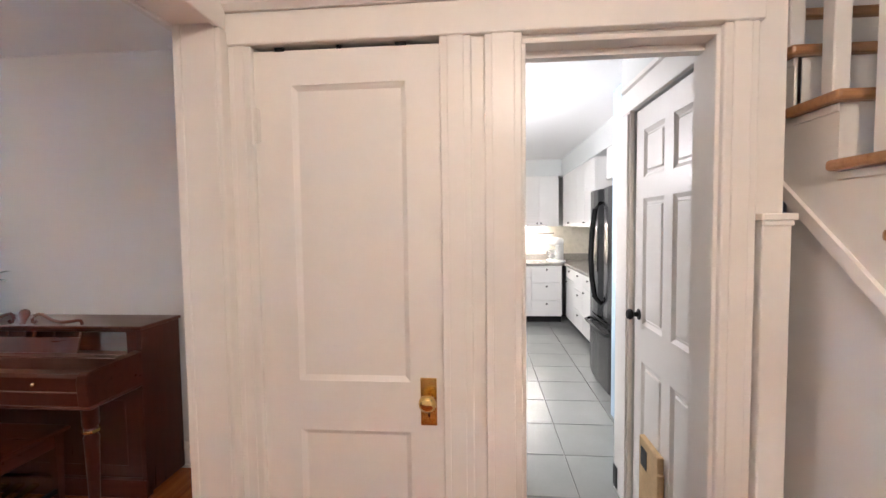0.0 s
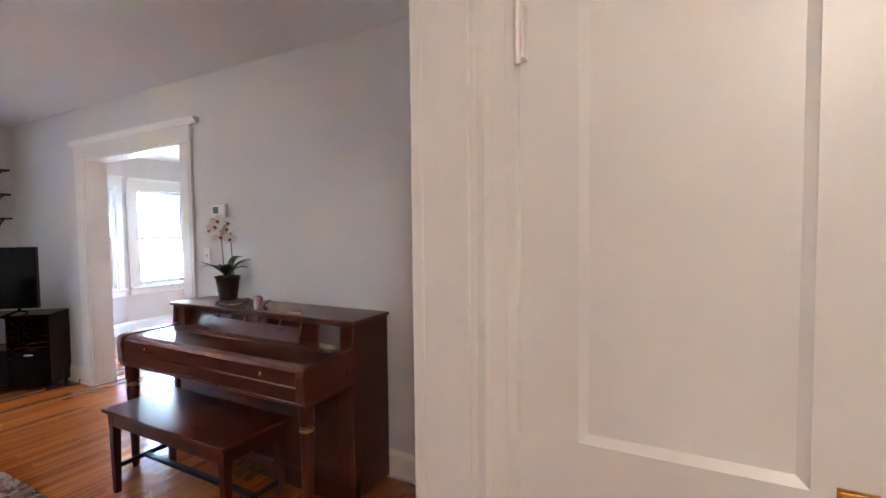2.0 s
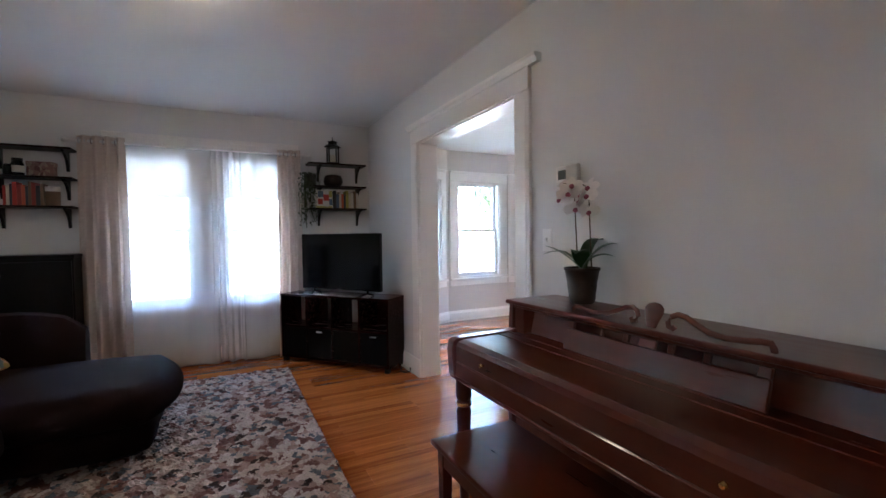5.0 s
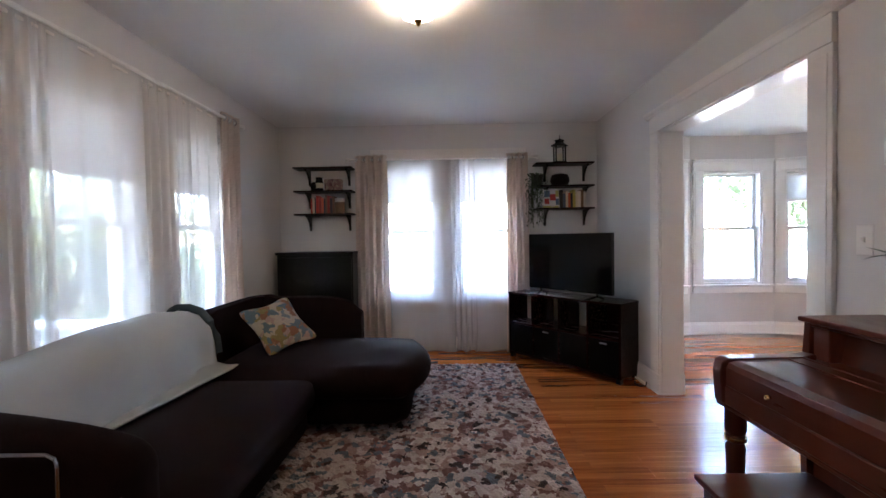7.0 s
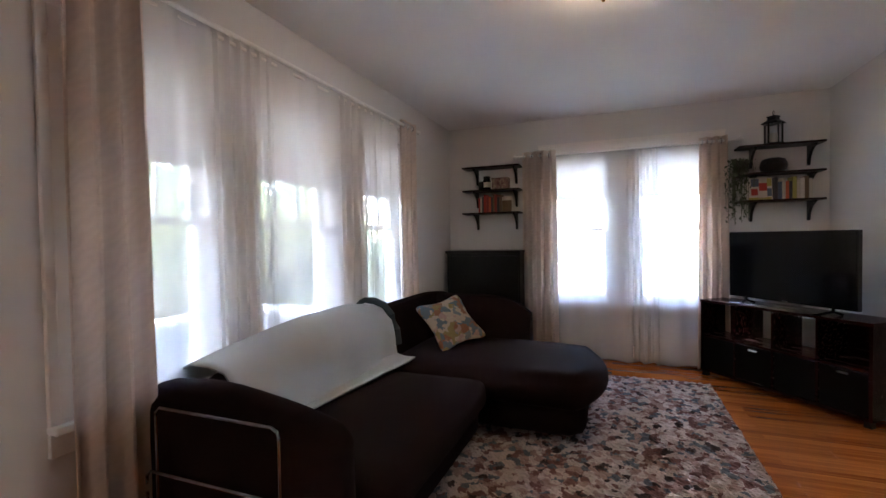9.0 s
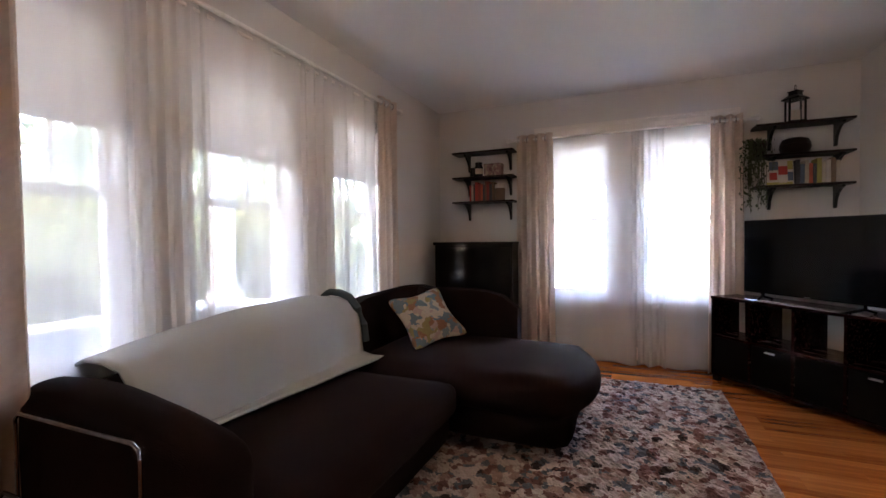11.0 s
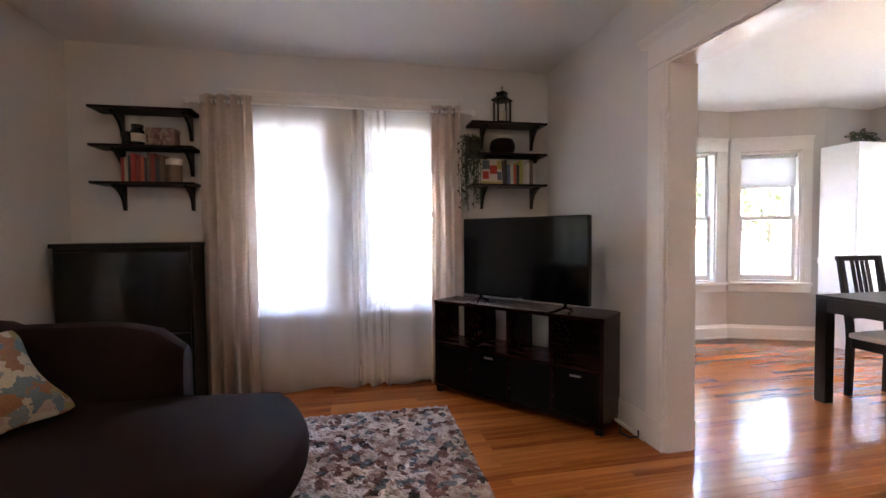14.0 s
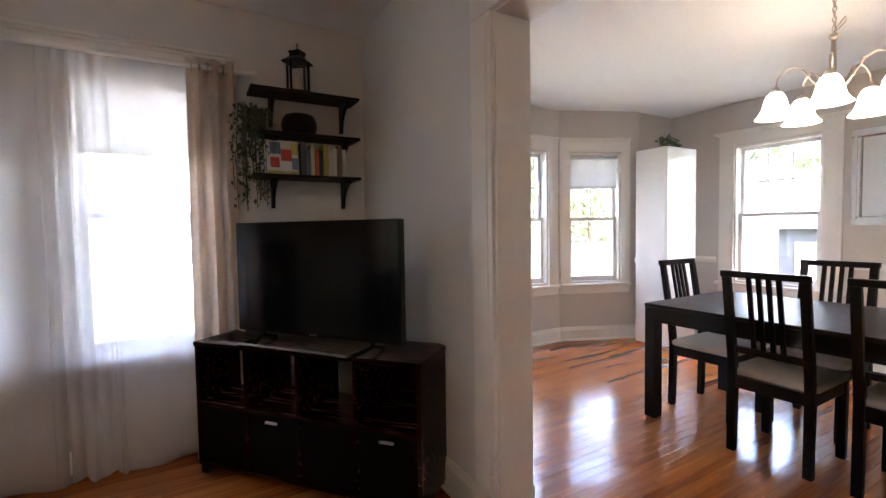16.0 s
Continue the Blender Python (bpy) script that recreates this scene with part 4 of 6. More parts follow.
orc = thing("potted_orchid", pose(-3.07, YN - 0.115, TOPZ), "white orchid with purple hearts in a bronze pot on the piano", "plant")
part("pot", lathe([(0.0, 0.0), (0.052, 0.0), (0.056, 0.006), (0.060, 0.03), (0.0585, 0.035), (0.066, 0.08), (0.0645, 0.085), (0.075, 0.145), (0.080, 0.150), (0.080, 0.160), (0.074, 0.160), (0.068, 0.13), (0.0, 0.128)], 28), POT, orc, smooth=True)
part("moss", move(roundbox((0.085, 0.085, 0.03), 0.014, 5, 0.01, 0.006), pose(0, 0, 0.135)), STEM, orc)
for rz, rx, ln, wd, ar, dr in ((224, 0, 0.16, 0.045, 0.03, -0.03), (212, 0, 0.16, 0.05, 0.05, 0.025), (75, 0, 0.12, 0.095, 0.075, -0.04), (42, 0, 0.15, 0.085, 0.05, -0.03), (30, 0, 0.13, 0.06, 0.04, 0.015), (135, 0, 0.07, 0.05, 0.05, -0.02), (300, 0, 0.10, 0.07, 0.06, 0.0)):
    part("leaf", move(leaf_blade(ln, wd, ar, dr), pose(0, 0, 0.15, 0, -18, rz) @ Matrix.Diagonal((1.22, 1.15, 1.1, 1))), LEAF, orc, smooth=True)
for k, (dx, dy, hgt, bend) in enumerate(((-0.014, -0.01, 0.36, -0.012), (0.045, 0.015, 0.345, 0.020))):
    pts = [(dx + bend * 0.15 * t * t, dy - 0.02 * t, 0.13 + hgt * t) for t in [i / 10 for i in range(11)]]
    pts += [(pts[-1][0] + bend * t, dy - 0.02 - 0.06 * t, pts[-1][2] + 0.05 * math.sin(t * 2)) for t in (0.3, 0.6, 0.9)]
    stem = part("flower_stem", tube(pts, 0.0035, 6, taper=0.6), STEM, orc, smooth=True)
    for j in range(6):
        t = j / 5
        petal_flower(stem, Vector((pts[-4][0] + bend * t * 1.1 + 0.018 * (-1) ** j, dy - 0.03 - 0.04 * t, 0.13 + hgt - 0.07 + 0.075 * math.sin(t * 3.0) + 0.018 * (j % 3))), (-25 if k else 15) + 28 * (-1) ** j, 0.052, -15 + 8 * j % 5)

tm = thing("thermostat", pose(-3.27, YN, 1.56, 0, 0, 180), "white wall thermostat with a small grey display", "thermostat")
part("body", boxes((-0.075, 0.075, 0, 0.026, -0.045, 0.05), bevel=0.006, seg=2), WHITE, tm)
part("display", boxes((0.0, 0.055, 0.026, 0.0275, -0.018, 0.028)), mat("lcd_grey", (0.16, 0.17, 0.16), 0.2, bump=0), tm, "dark display")
part("cover_line", boxes((-0.07, 0.07, 0.026, 0.027, -0.036, -0.032)), WALL, tm)


def switch(m, label):
    sw = thing("light_switch", m, label, "switch")
    part("plate", boxes((-0.036, 0.036, 0, 0.006, -0.06, 0.06), bevel=0.002), WHITE, sw)
    part("toggle", prism([(0.006, -0.012), (0.006, 0.012), (0.018, 0.012), (0.016, 0.004)], -0.005, 0.005, "x"), WHITE, sw)
    return sw


switch(pose(-3.44, YN, 1.235, 0, 0, 180), "white toggle light switch beside the opening")

# television console across the corner
ca = math.degrees(math.atan2(2.26 - 1.45, -5.37 + 6.34))
con = thing("tv_console", pose(-6.34, 1.45, 0, 0, 0, ca), "dark espresso cube console with open shelves over drawers", "cabinet")
CL, CD, CZ0, CZ1 = 1.265, 0.33, 0.045, 0.69
part("top", boxes((-0.005, CL + 0.005, -0.005, CD, CZ1 - 0.022, CZ1), bevel=0.002), ESPRESSO, con)
part("bottom", boxes((0.022, CL - 0.022, 0, CD, CZ0, CZ0 + 0.022), bevel=0.001), ESPRESSO, con)
part("middle_shelf", boxes((0.022, CL - 0.022, 0.002, CD, 0.362, 0.380), bevel=0.001), ESPRESSO, con)
for x in (0, CL - 0.022):
    part("side", boxes((x, x + 0.022, 0, CD, CZ0, CZ1 - 0.022), bevel=0.001), ESPRESSO, con)
cw = (CL - 0.044 - 3 * 0.018) / 4
for k in range(3):
    x = 0.022 + (k + 1) * cw + k * 0.018
    part("divider", boxes((x, x + 0.018, 0.002, CD, CZ0 + 0.022, 0.362), (x, x + 0.018, 0.002, CD, 0.380, CZ1 - 0.022)), ESPRESSO, con)
for k in range(4):
    x = 0.022 + k * (cw + 0.018)
    miss = 0.0 if k in (0, 3) else (0.095 if k == 1 else 0.13)
    part("back_panel", boxes((x + miss, x + cw, CD - 0.008, CD - 0.002, 0.381, CZ1 - 0.023)), ESPRESSO, con)
    dr = part("drawer", boxes((x + 0.004, x + cw - 0.004, 0.006, CD - 0.03, CZ0 + 0.026, 0.357), bevel=0.002), mat("black_fabric_bin", (0.004, 0.0035, 0.004), 0.85, var=0.2, bump=0.4, bscale=300, spec=0.1) if k == 0 else bpy.data.materials["black_fabric_bin"], con, "black drawer bin")
    if k in (1, 3):
        part("handle", boxes((x + cw / 2 - 0.035, x + cw / 2 + 0.035, -0.006, 0.006, 0.322, 0.334), bevel=0.003), STEEL, dr, "small bright metal handle")
for x in (0.03, CL - 0.03):
    for y in (0.03, CD - 0.03):
        part("foot", boxes((x - 0.022, x + 0.022, y - 0.022, y + 0.022, 0, CZ0)), BLACK_BROWN, con)
tva = math.degrees(math.atan2(2.237 - 1.665, -5.483 + 6.261))
tv = thing("television", pose((-6.261 - 5.483) / 2, (1.665 + 2.237) / 2, CZ1, 0, 0, tva), "black flat television on a silver stand on the console", "television")
part("bezel", boxes((-0.483, 0.483, -0.012, 0.03, 0.055, 0.605), bevel=0.004), BLACK_GLOSS, tv)
part("screen", boxes((-0.472, 0.472, -0.0135, -0.012, 0.075, 0.594)), SCREEN, tv)
part("rear_housing", boxes((-0.36, 0.36, 0.03, 0.065, 0.09, 0.42), bevel=0.015), BLACK_GLOSS, tv)
part("emblem", boxes((-0.02, 0.02, -0.0142, -0.0132, 0.060, 0.066)), STEEL, tv)
for x in (-0.34, 0.32):
    part("foot", tube([(x, 0.01, 0.07), (x, 0.0, 0.03), (x + 0.04 * (1 if x < 0 else -1), -0.09, 0.008)], 0.009, 8), BLACK_GLOSS, tv)
    part("rear_foot", tube([(x, 0.01, 0.07), (x, 0.02, 0.03), (x, 0.10, 0.008)], 0.009, 8), BLACK_GLOSS, tv)
sb = thing("stand_bar", pose((-6.261 - 5.483) / 2, (1.665 + 2.237) / 2, CZ1, 0, 0, tva), "flat silver stand bar under the television", "stand")
part("bar", boxes((-0.40, 0.26, -0.105, -0.088, 0.0, 0.014), bevel=0.004), DARK_CHROME, sb)
part("arm", boxes((-0.40, -0.385, -0.088, 0.0, 0.0, 0.012), bevel=0.003), DARK_CHROME, sb)
part("arm", boxes((0.245, 0.26, -0.088, 0.0, 0.0, 0.012), bevel=0.003), DARK_CHROME, sb)
cord = tagged(part("power_cord", tube([(-5.42, 2.40, 0.03), (-5.38, 2.38, 0.012), (-5.33, 2.40, 0.008), (-5.30, 2.44, 0.02), (-5.32, 2.452, 0.045)], 0.006, 6), BLACK_METAL), "black cord and plug behind the console", "cable")
hang = tagged(part("loose_cable", tube([(-5.87 + 0.015 * math.sin(i), 2.32 - 0.01 * i % 3 * 0.1, 0.64 - 0.028 * i) for i in range(9)], 0.003, 6), BLACK_METAL), "thin black cable hanging behind the console", "cable")


def shelf(y0, y1, z, label):
    s = thing("wall_shelf", pose(XW, y1, z, 0, 0, -90), label, "shelf", "wall shelves")
    ln = y1 - y0
    bm = boxes((0, ln, 0.002, 0.20, -0.018, 0.0), bevel=0.004, seg=2)
    part("board", bm, SHELF_WOOD, s)
    for x in (0.065, ln - 0.13):
        pts = [(0.002, -0.018), (0.17, -0.018), (0.168, -0.034), (0.12, -0.045), (0.07, -0.075), (0.035, -0.12), (0.026, -0.175), (0.018, -0.19), (0.002, -0.19)]
        part("bracket", prism(pts, x - 0.011, x + 0.011, "x", bevel=0.002), BLACK_METAL, s, "black scrolled bracket")
    return s


for z in (2.065, 1.81, 1.56):
    shelf(-0.86, -0.22, z, "dark wooden wall shelf on black brackets")
for z in (2.07, 1.825, 1.58):
    shelf(1.77, 2.40, z, "dark wooden wall shelf on black brackets")
XS = XW + 0.10


def book(y, z, w, h, d, cover, lean=0.0, label="book standing on the shelf"):
    b = thing("book", pose(XS, y, z, lean, 0, 0), label, "book", "books")
    part("cover", boxes((-d / 2, d / 2, 0, 0.003, 0, h), (-d / 2, d / 2, w - 0.003, w, 0, h), (d / 2 - 0.003, d / 2, 0.003, w - 0.003, 0, h), bevel=0.0008), cover, b)
    part("pages", boxes((-d / 2 + 0.004, d / 2 - 0.004, 0.003, w - 0.003, 0.003, h - 0.004)), PAPER, b)


rnd = random.Random(4)
y = -0.68
for k in range(11):
    w = rnd.uniform(0.014, 0.03)
    book(y, 1.56, w, rnd.uniform(0.16, 0.205), 0.13, BOOKS[(0, 2, 1, 0, 3, 7, 1, 6, 3, 1, 6)[k]])
    y += w + 0.002
y = 2.04
for k in range(10):
    w = rnd.uniform(0.015, 0.03)
    book(y, 1.58, w, rnd.uniform(0.15, 0.20), 0.13, BOOKS[(1, 4, 2, 7, 1, 8, 2, 5, 6, 5)[k]])
    y += w + 0.002
# a picture book facing out: plain colour blocks
pb = thing("picture_book", pose(XS + 0.05, 1.84, 1.58, 0, -8, 0), "picture book standing face out with bright blocks", "book")
part("cover", boxes((0, 0.012, 0, 0.19, 0, 0.20), bevel=0.001), BOOKS[5], pb)
for k, (a, b, c, d, cm) in enumerate(((0.03, 0.09, 0.12, 0.19, 4), (0.09, 0.15, 0.08, 0.15, 0), (0.15, 0.185, 0.03, 0.10, 4), (0.03, 0.08, 0.04, 0.10, 0), (0.09, 0.14, 0.01, 0.06, 5), (0.01, 0.18, 0.0, 0.02, 8), (0.15, 0.185, 0.12, 0.19, 8))):
    part("colour_block", boxes((0.0122, 0.0135, a, b, c, d)), BOOKS[cm], pb)
cp = thing("mug", pose(XS, -0.375, 1.56), "dark mug with a white band among the books", "mug")
part("body", lathe([(0.0, 0.0), (0.045, 0.0), (0.05, 0.01), (0.052, 0.125), (0.047, 0.125), (0.045, 0.012), (0.0, 0.01)], 24), BOOKS[6], cp, smooth=True)
part("band", lathe([(0.0525, 0.125), (0.0535, 0.13), (0.0535, 0.165), (0.046, 0.165), (0.046, 0.125)], 24), BOOKS[5], cp, "white rim band", smooth=True)
jr = thing("glass_jar", pose(XS, -0.60, 1.81), "dark glass jar with pale contents on the shelf", "jar")
part("jar_body", lathe([(0.0, 0.0), (0.04, 0.0), (0.044, 0.01), (0.044, 0.10), (0.034, 0.125), (0.034, 0.13)], 24), BLACK_GLOSS, jr, smooth=True)
part("label_band", lathe([(0.0445, 0.03), (0.0452, 0.032), (0.0452, 0.085), (0.0445, 0.087)], 24), PAPER, jr, "pale label")
part("lid", lathe([(0.037, 0.13), (0.037, 0.15), (0.0, 0.152)], 24), BLACK_METAL, jr, smooth=True)
jr2 = thing("small_jar", pose(XS + 0.03, -0.655, 1.81), "small dark jar beside the glass jar", "jar")
part("body", lathe([(0.0, 0.0), (0.026, 0.0), (0.03, 0.01), (0.03, 0.075), (0.02, 0.095), (0.0, 0.097)], 18), BLACK_GLOSS, jr2, smooth=True)
fb = thing("decorated_box", pose(XS, -0.44, 1.81), "small pinkish flowered keepsake box", "box")
part("body", boxes((-0.05, 0.05, -0.09, 0.09, 0, 0.095), bevel=0.003), patches("flowered_paper", [(0, (0.35, 0.22, 0.20)), (0.5, (0.22, 0.12, 0.12)), (0.75, (0.45, 0.36, 0.30))], 40, bump=0.05), fb)
part("lid", boxes((-0.053, 0.053, -0.093, 0.093, 0.095, 0.125), bevel=0.003), bpy.data.materials["flowered_paper"], fb)
rb = thing("round_basket", pose(XS, 2.05, 1.825), "dark round lidded basket on the shelf", "basket")
part("bowl", lathe([(0.0, 0.0), (0.07, 0.0), (0.095, 0.02), (0.105, 0.05), (0.10, 0.075)], 26), SHELF_WOOD, rb, smooth=True)
part("lid", lathe([(0.102, 0.075), (0.10, 0.085), (0.085, 0.115), (0.05, 0.128), (0.0, 0.13)], 26), SHELF_WOOD, rb, smooth=True)
ln = thing("candle_lantern", pose(XS, 2.05, 2.07) @ Matrix.Diagonal((1.06, 1.06, 1.12, 1)), "black metal candle lantern on the top shelf", "lantern")
part("base", boxes((-0.058, 0.058, -0.058, 0.058, 0, 0.014), bevel=0.003), BLACK_METAL, ln)
for a in (-0.048, 0.048):
    for b in (-0.048, 0.048):
        part("post", boxes((a - 0.006, a + 0.006, b - 0.006, b + 0.006, 0.014, 0.165)), BLACK_METAL, ln)
part("roof", lathe([(0.088, 0.165), (0.088, 0.172), (0.045, 0.198), (0.042, 0.215), (0.05, 0.218), (0.05, 0.226), (0.0, 0.236)], 4), BLACK_METAL, ln)
part("candle", lathe([(0.0, 0.014), (0.03, 0.014), (0.03, 0.09), (0.0, 0.092)], 18), PAPER, ln, "pale candle", smooth=True)
for a, b in (((-0.044, 0.044, 0.047, 0.049), 0), ((0.047, 0.049, -0.044, 0.044), 0)):
    part("glass", boxes((*a, 0.016, 0.163)), PANE, ln, "clear glass pane")
part("ring", tube([(0.018 * math.cos(t), 0, 0.252 + 0.018 * math.sin(t)) for t in [i * math.pi / 8 for i in range(17)]], 0.0025, 6), BLACK_METAL, ln)
# trailing plant
tp = thing("trailing_plant", pose(XS + 0.02, 1.80, 1.825), "trailing grey-green plant hanging from the shelf", "plant")
part("pot", lathe([(0.0, 0.0), (0.045, 0.0), (0.06, 0.10), (0.064, 0.10), (0.064, 0.112), (0.052, 0.112), (0.0, 0.10)], 20), POT, tp, smooth=True)
for k in range(26):
    a = rnd.uniform(0, 6.28)
    d = rnd.uniform(0.03, 0.10)
    drop = rnd.uniform(0.08, 0.52)
    px, py = 0.05 * math.cos(a), 0.05 * math.sin(a)
    ex, ey = d * abs(math.cos(a)) * 0.9 + 0.02, d * math.sin(a) - 0.02
    bm = tube([(px, py, 0.11), (ex, ey, 0.13), (ex * 1.15, ey * 1.2, 0.05 - drop * 0.4), (ex * 1.1, ey * 1.15, 0.05 - drop)], 0.002, 5)
    n = int(8 + drop * 44)
    for j in range(n):
        t = j / n
        z = 0.12 - (drop + 0.07) * t
        c = Vector((ex * 1.1 + rnd.uniform(-0.018, 0.018), ey * 1.15 + rnd.uniform(-0.018, 0.018), z))
        s = rnd.uniform(0.009, 0.017)
        q = Euler((rnd.uniform(0, 6), rnd.uniform(0, 6), rnd.uniform(0, 6))).to_matrix()
        bm.faces.new([bm.verts.new(c + q @ Vector(v) * s) for v in ((-1, 0, 0), (0, -0.6, 0.1), (1, 0, 0), (0, 0.6, 0.1))])
    part("trailing_stem", bm, IVY, tp)

# black cabinet in the corner
bc = thing("black_cabinet", pose(-6.60, -0.99, 0), "glossy black tall cabinet in the corner behind the sofa", "cabinet")
part("body", boxes((0, 0.34, 0, 0.80, 0.0, 1.115), bevel=0.003), BLACK_BROWN, bc)
part("top", boxes((-0.002, 0.365, -0.01, 0.81, 1.115, 1.145), bevel=0.004), BLACK_BROWN, bc)
for z0, z1 in ((0.05, 0.55), (0.57, 1.09)):
    part("front", boxes((0.34, 0.358, 0.012, 0.788, z0, z1), bevel=0.003), BLACK_BROWN, bc)

# ceiling lamp
cl = thing("ceiling_light", pose(-4.03, 0.68, H) @ Matrix.Diagonal((1, 1, 0.77, 1)), "lit frosted bowl ceiling light with a brass finial", "ceiling light")
part("pan", lathe([(0.0, 0.0), (0.10, 0.0), (0.106, -0.012), (0.10, -0.02), (0.0, -0.021)], 28), BRASS, cl, smooth=True)
part("bowl", lathe([(0.104, -0.022), (0.112, -0.040), (0.109, -0.075), (0.088, -0.112), (0.05, -0.137), (0.0, -0.146)], 36), LAMP_GLASS, cl, "frosted glowing glass bowl", smooth=True)
part("finial", lathe([(0.0, -0.145), (0.022, -0.148), (0.024, -0.155), (0.010, -0.165), (0.014, -0.172), (0.006, -0.186), (0.0, -0.188)], 18), BRASS, cl, smooth=True)

# curtains


def drape_mesh(x0, x1, z0, z1, folds, amp, seed, flare=0.0, seg=None, pinch=0.0):
    """Hanging cloth along x with folds that open towards the hem."""
    r = random.Random(seed)
    ph = [r.uniform(0, 6.28) for _ in range(4)]
    nu, nv = seg or folds * 12, 26
    bm = bmesh.new()
    grid = []
    for j in range(nv + 1):
        v = j / nv
        row = []
        for i in range(nu + 1):
            u = i / nu
            w = u * folds * 2 * math.pi
            a = amp * (0.75 + 0.35 * v + 0.3 * math.sin(3 * u + ph[0]))
            yy = a * (math.sin(w + 0.5 * math.sin(2.3 * v + ph[1])) + 0.25 * math.sin(2.1 * w + ph[2] + v)) + 0.25 * amp * math.sin(5 * v + 9 * u + ph[3]) * v
            xx = x0 + (x1 - x0) * u + flare * (u - 0.5) * v + 0.15 * amp * math.cos(w + ph[1])
            zz = z1 + (z0 - z1) * v + (0.012 * math.sin(w * 0.5 + ph[2]) if j == nv else 0)
            row.append(bm.verts.new((xx, yy, zz)))
        grid.append(row)
    for a, b in zip(grid, grid[1:]):
        for i in range(nu):
            bm.faces.new((a[i], a[i + 1], b[i + 1], b[i]))
    return bm


def curtain_set(m, x0, x1, zr, off, drapes, sheers, label, cloth):
    rod = thing("curtain_rod", m, "white metal curtain rod with round finials", "curtain rod")
    part("rod", tube([(x0, off, zr), (x1, off, zr)], 0.0125, 12), WHITE, rod, smooth=True)
    for x, s in ((x0, -1), (x1, 1)):
        part("finial", move(lathe([(0.0, 0.05), (0.014, 0.047), (0.022, 0.035), (0.022, 0.02), (0.014, 0.008), (0.0125, 0.0)], 16), pose(x, off, zr, 0, 90 * s, 0)), WHITE, rod, smooth=True)
        part("bracket", boxes((x - s * 0.06 - 0.008, x - s * 0.06 + 0.008, 0.001, off, zr - 0.018, zr - 0.004), (x - s * 0.06 - 0.012, x - s * 0.06 + 0.012, 0.001, 0.006, zr - 0.04, zr + 0.03)), WHITE, rod)
    for k, (a, b, folds, seed) in enumerate(drapes):
        d = thing("drape", m, label, "curtain", "taupe drapes")
        ob = part("cloth", move(drape_mesh(a, b, 0.012, zr + 0.045, folds, 0.034, seed, 0.03), pose(0, off, 0)), DRAPE, d, smooth=True)
        sol = ob.modifiers.new("thick", "SOLIDIFY")
        sol.thickness = 0.004
        for i in range(folds * 2):
            xx = a + (b - a) * (i + 0.5) / (folds * 2)
            part("grommet", move(tube([(0.024 * math.cos(t), 0.024 * math.sin(t), 0) for t in [q * math.pi / 6 for q in range(13)]], 0.005, 6), pose(xx, off, zr, 0, 90, 0)), STEEL, d, "metal eyelet")
    for k, (a, b, folds, amp, seed) in enumerate(sheers):
        d = thing("sheer_curtain", m, "thin white sheer curtain hanging to the floor", "curtain", "sheers")
        part("cloth", move(drape_mesh(a, b, 0.01, zr + 0.02, folds, amp, seed, 0.02), pose(0, off - 0.045, 0)), cloth, d, smooth=True)


# end window: local x runs with -y
curtain_set(pose(XW, 0, 0, 0, 0, -90), -1.77, 0.25, 2.14, 0.13, [(-0.15, 0.20, 4, 3), (-1.70, -1.47, 3, 8)], [(-0.86, -0.13, 3, 0.006, 1), (-1.12, -0.82, 5, 0.018, 5), (-1.52, -1.10, 2, 0.006, 2)], "taupe grommet drape beside the end window", SHEER)
# front windows
curtain_set(pose(0, YS, 0), -5.52, -2.45, 2.275, 0.095, [(-5.45, -5.20, 3, 11), (-2.96, -2.69, 3, 12)], [(-5.22, -4.78, 3, 0.010, 21), (-4.82, -4.30, 6, 0.016, 22), (-4.34, -3.64, 3, 0.007, 23), (-3.70, -3.28, 6, 0.018, 24), (-3.32, -2.80, 3, 0.007, 25)], "taupe grommet drape beside the front windows", FRONT_SHEER)

# sofa with chaise
SM = 0.006
sf = thing("sectional_sofa", None, "dark brown microfibre sectional sofa with a chaise", "sofa")


def cushion(name, x0, x1, y0, y1, z0, z1, r, puff=0.0, n=12, rz=0.0, rx=0.0, ry=0.0, label="", seed=0.0):
    bm = roundbox((x1 - x0, y1 - y0, z1 - z0), r, n, puff, SM, seed)
    return part(name, move(bm, pose((x0 + x1) / 2, (y0 + y1) / 2, (z0 + z1) / 2, rx, ry, rz)), SOFA, sf, label, smooth=True)


cushion("base", -4.40, -3.06, -0.95, -0.07, 0.07, 0.30, 0.05)
cushion("seat", -4.37, -3.08, -0.80, 0.0, 0.24, 0.42, 0.075, 0.02, seed=2)
back = cushion("back", -4.50, -3.08, -1.04, -0.77, 0.12, 0.775, 0.12, 0.0, n=16, rx=-4, seed=4)
for v in back.data.vertices:
    if v.co.z > 0.45:
        v.co.z -= 0.085 * max(0.0, (v.co.x + 3.95) / 0.75) ** 1.6
arm = cushion("arm", -3.12, -2.925, -1.06, -0.13, 0.07, 0.715, 0.085, 0.02, n=16, seed=6)
for v in arm.data.vertices:
    if v.co.z > 0.35:
        v.co.z -= 0.09 * max(0.0, (v.co.y + 0.85) / 0.72) ** 1.8
cushion("chaise_base", -5.32, -4.42, -0.95, 0.56, 0.07, 0.28, 0.09)
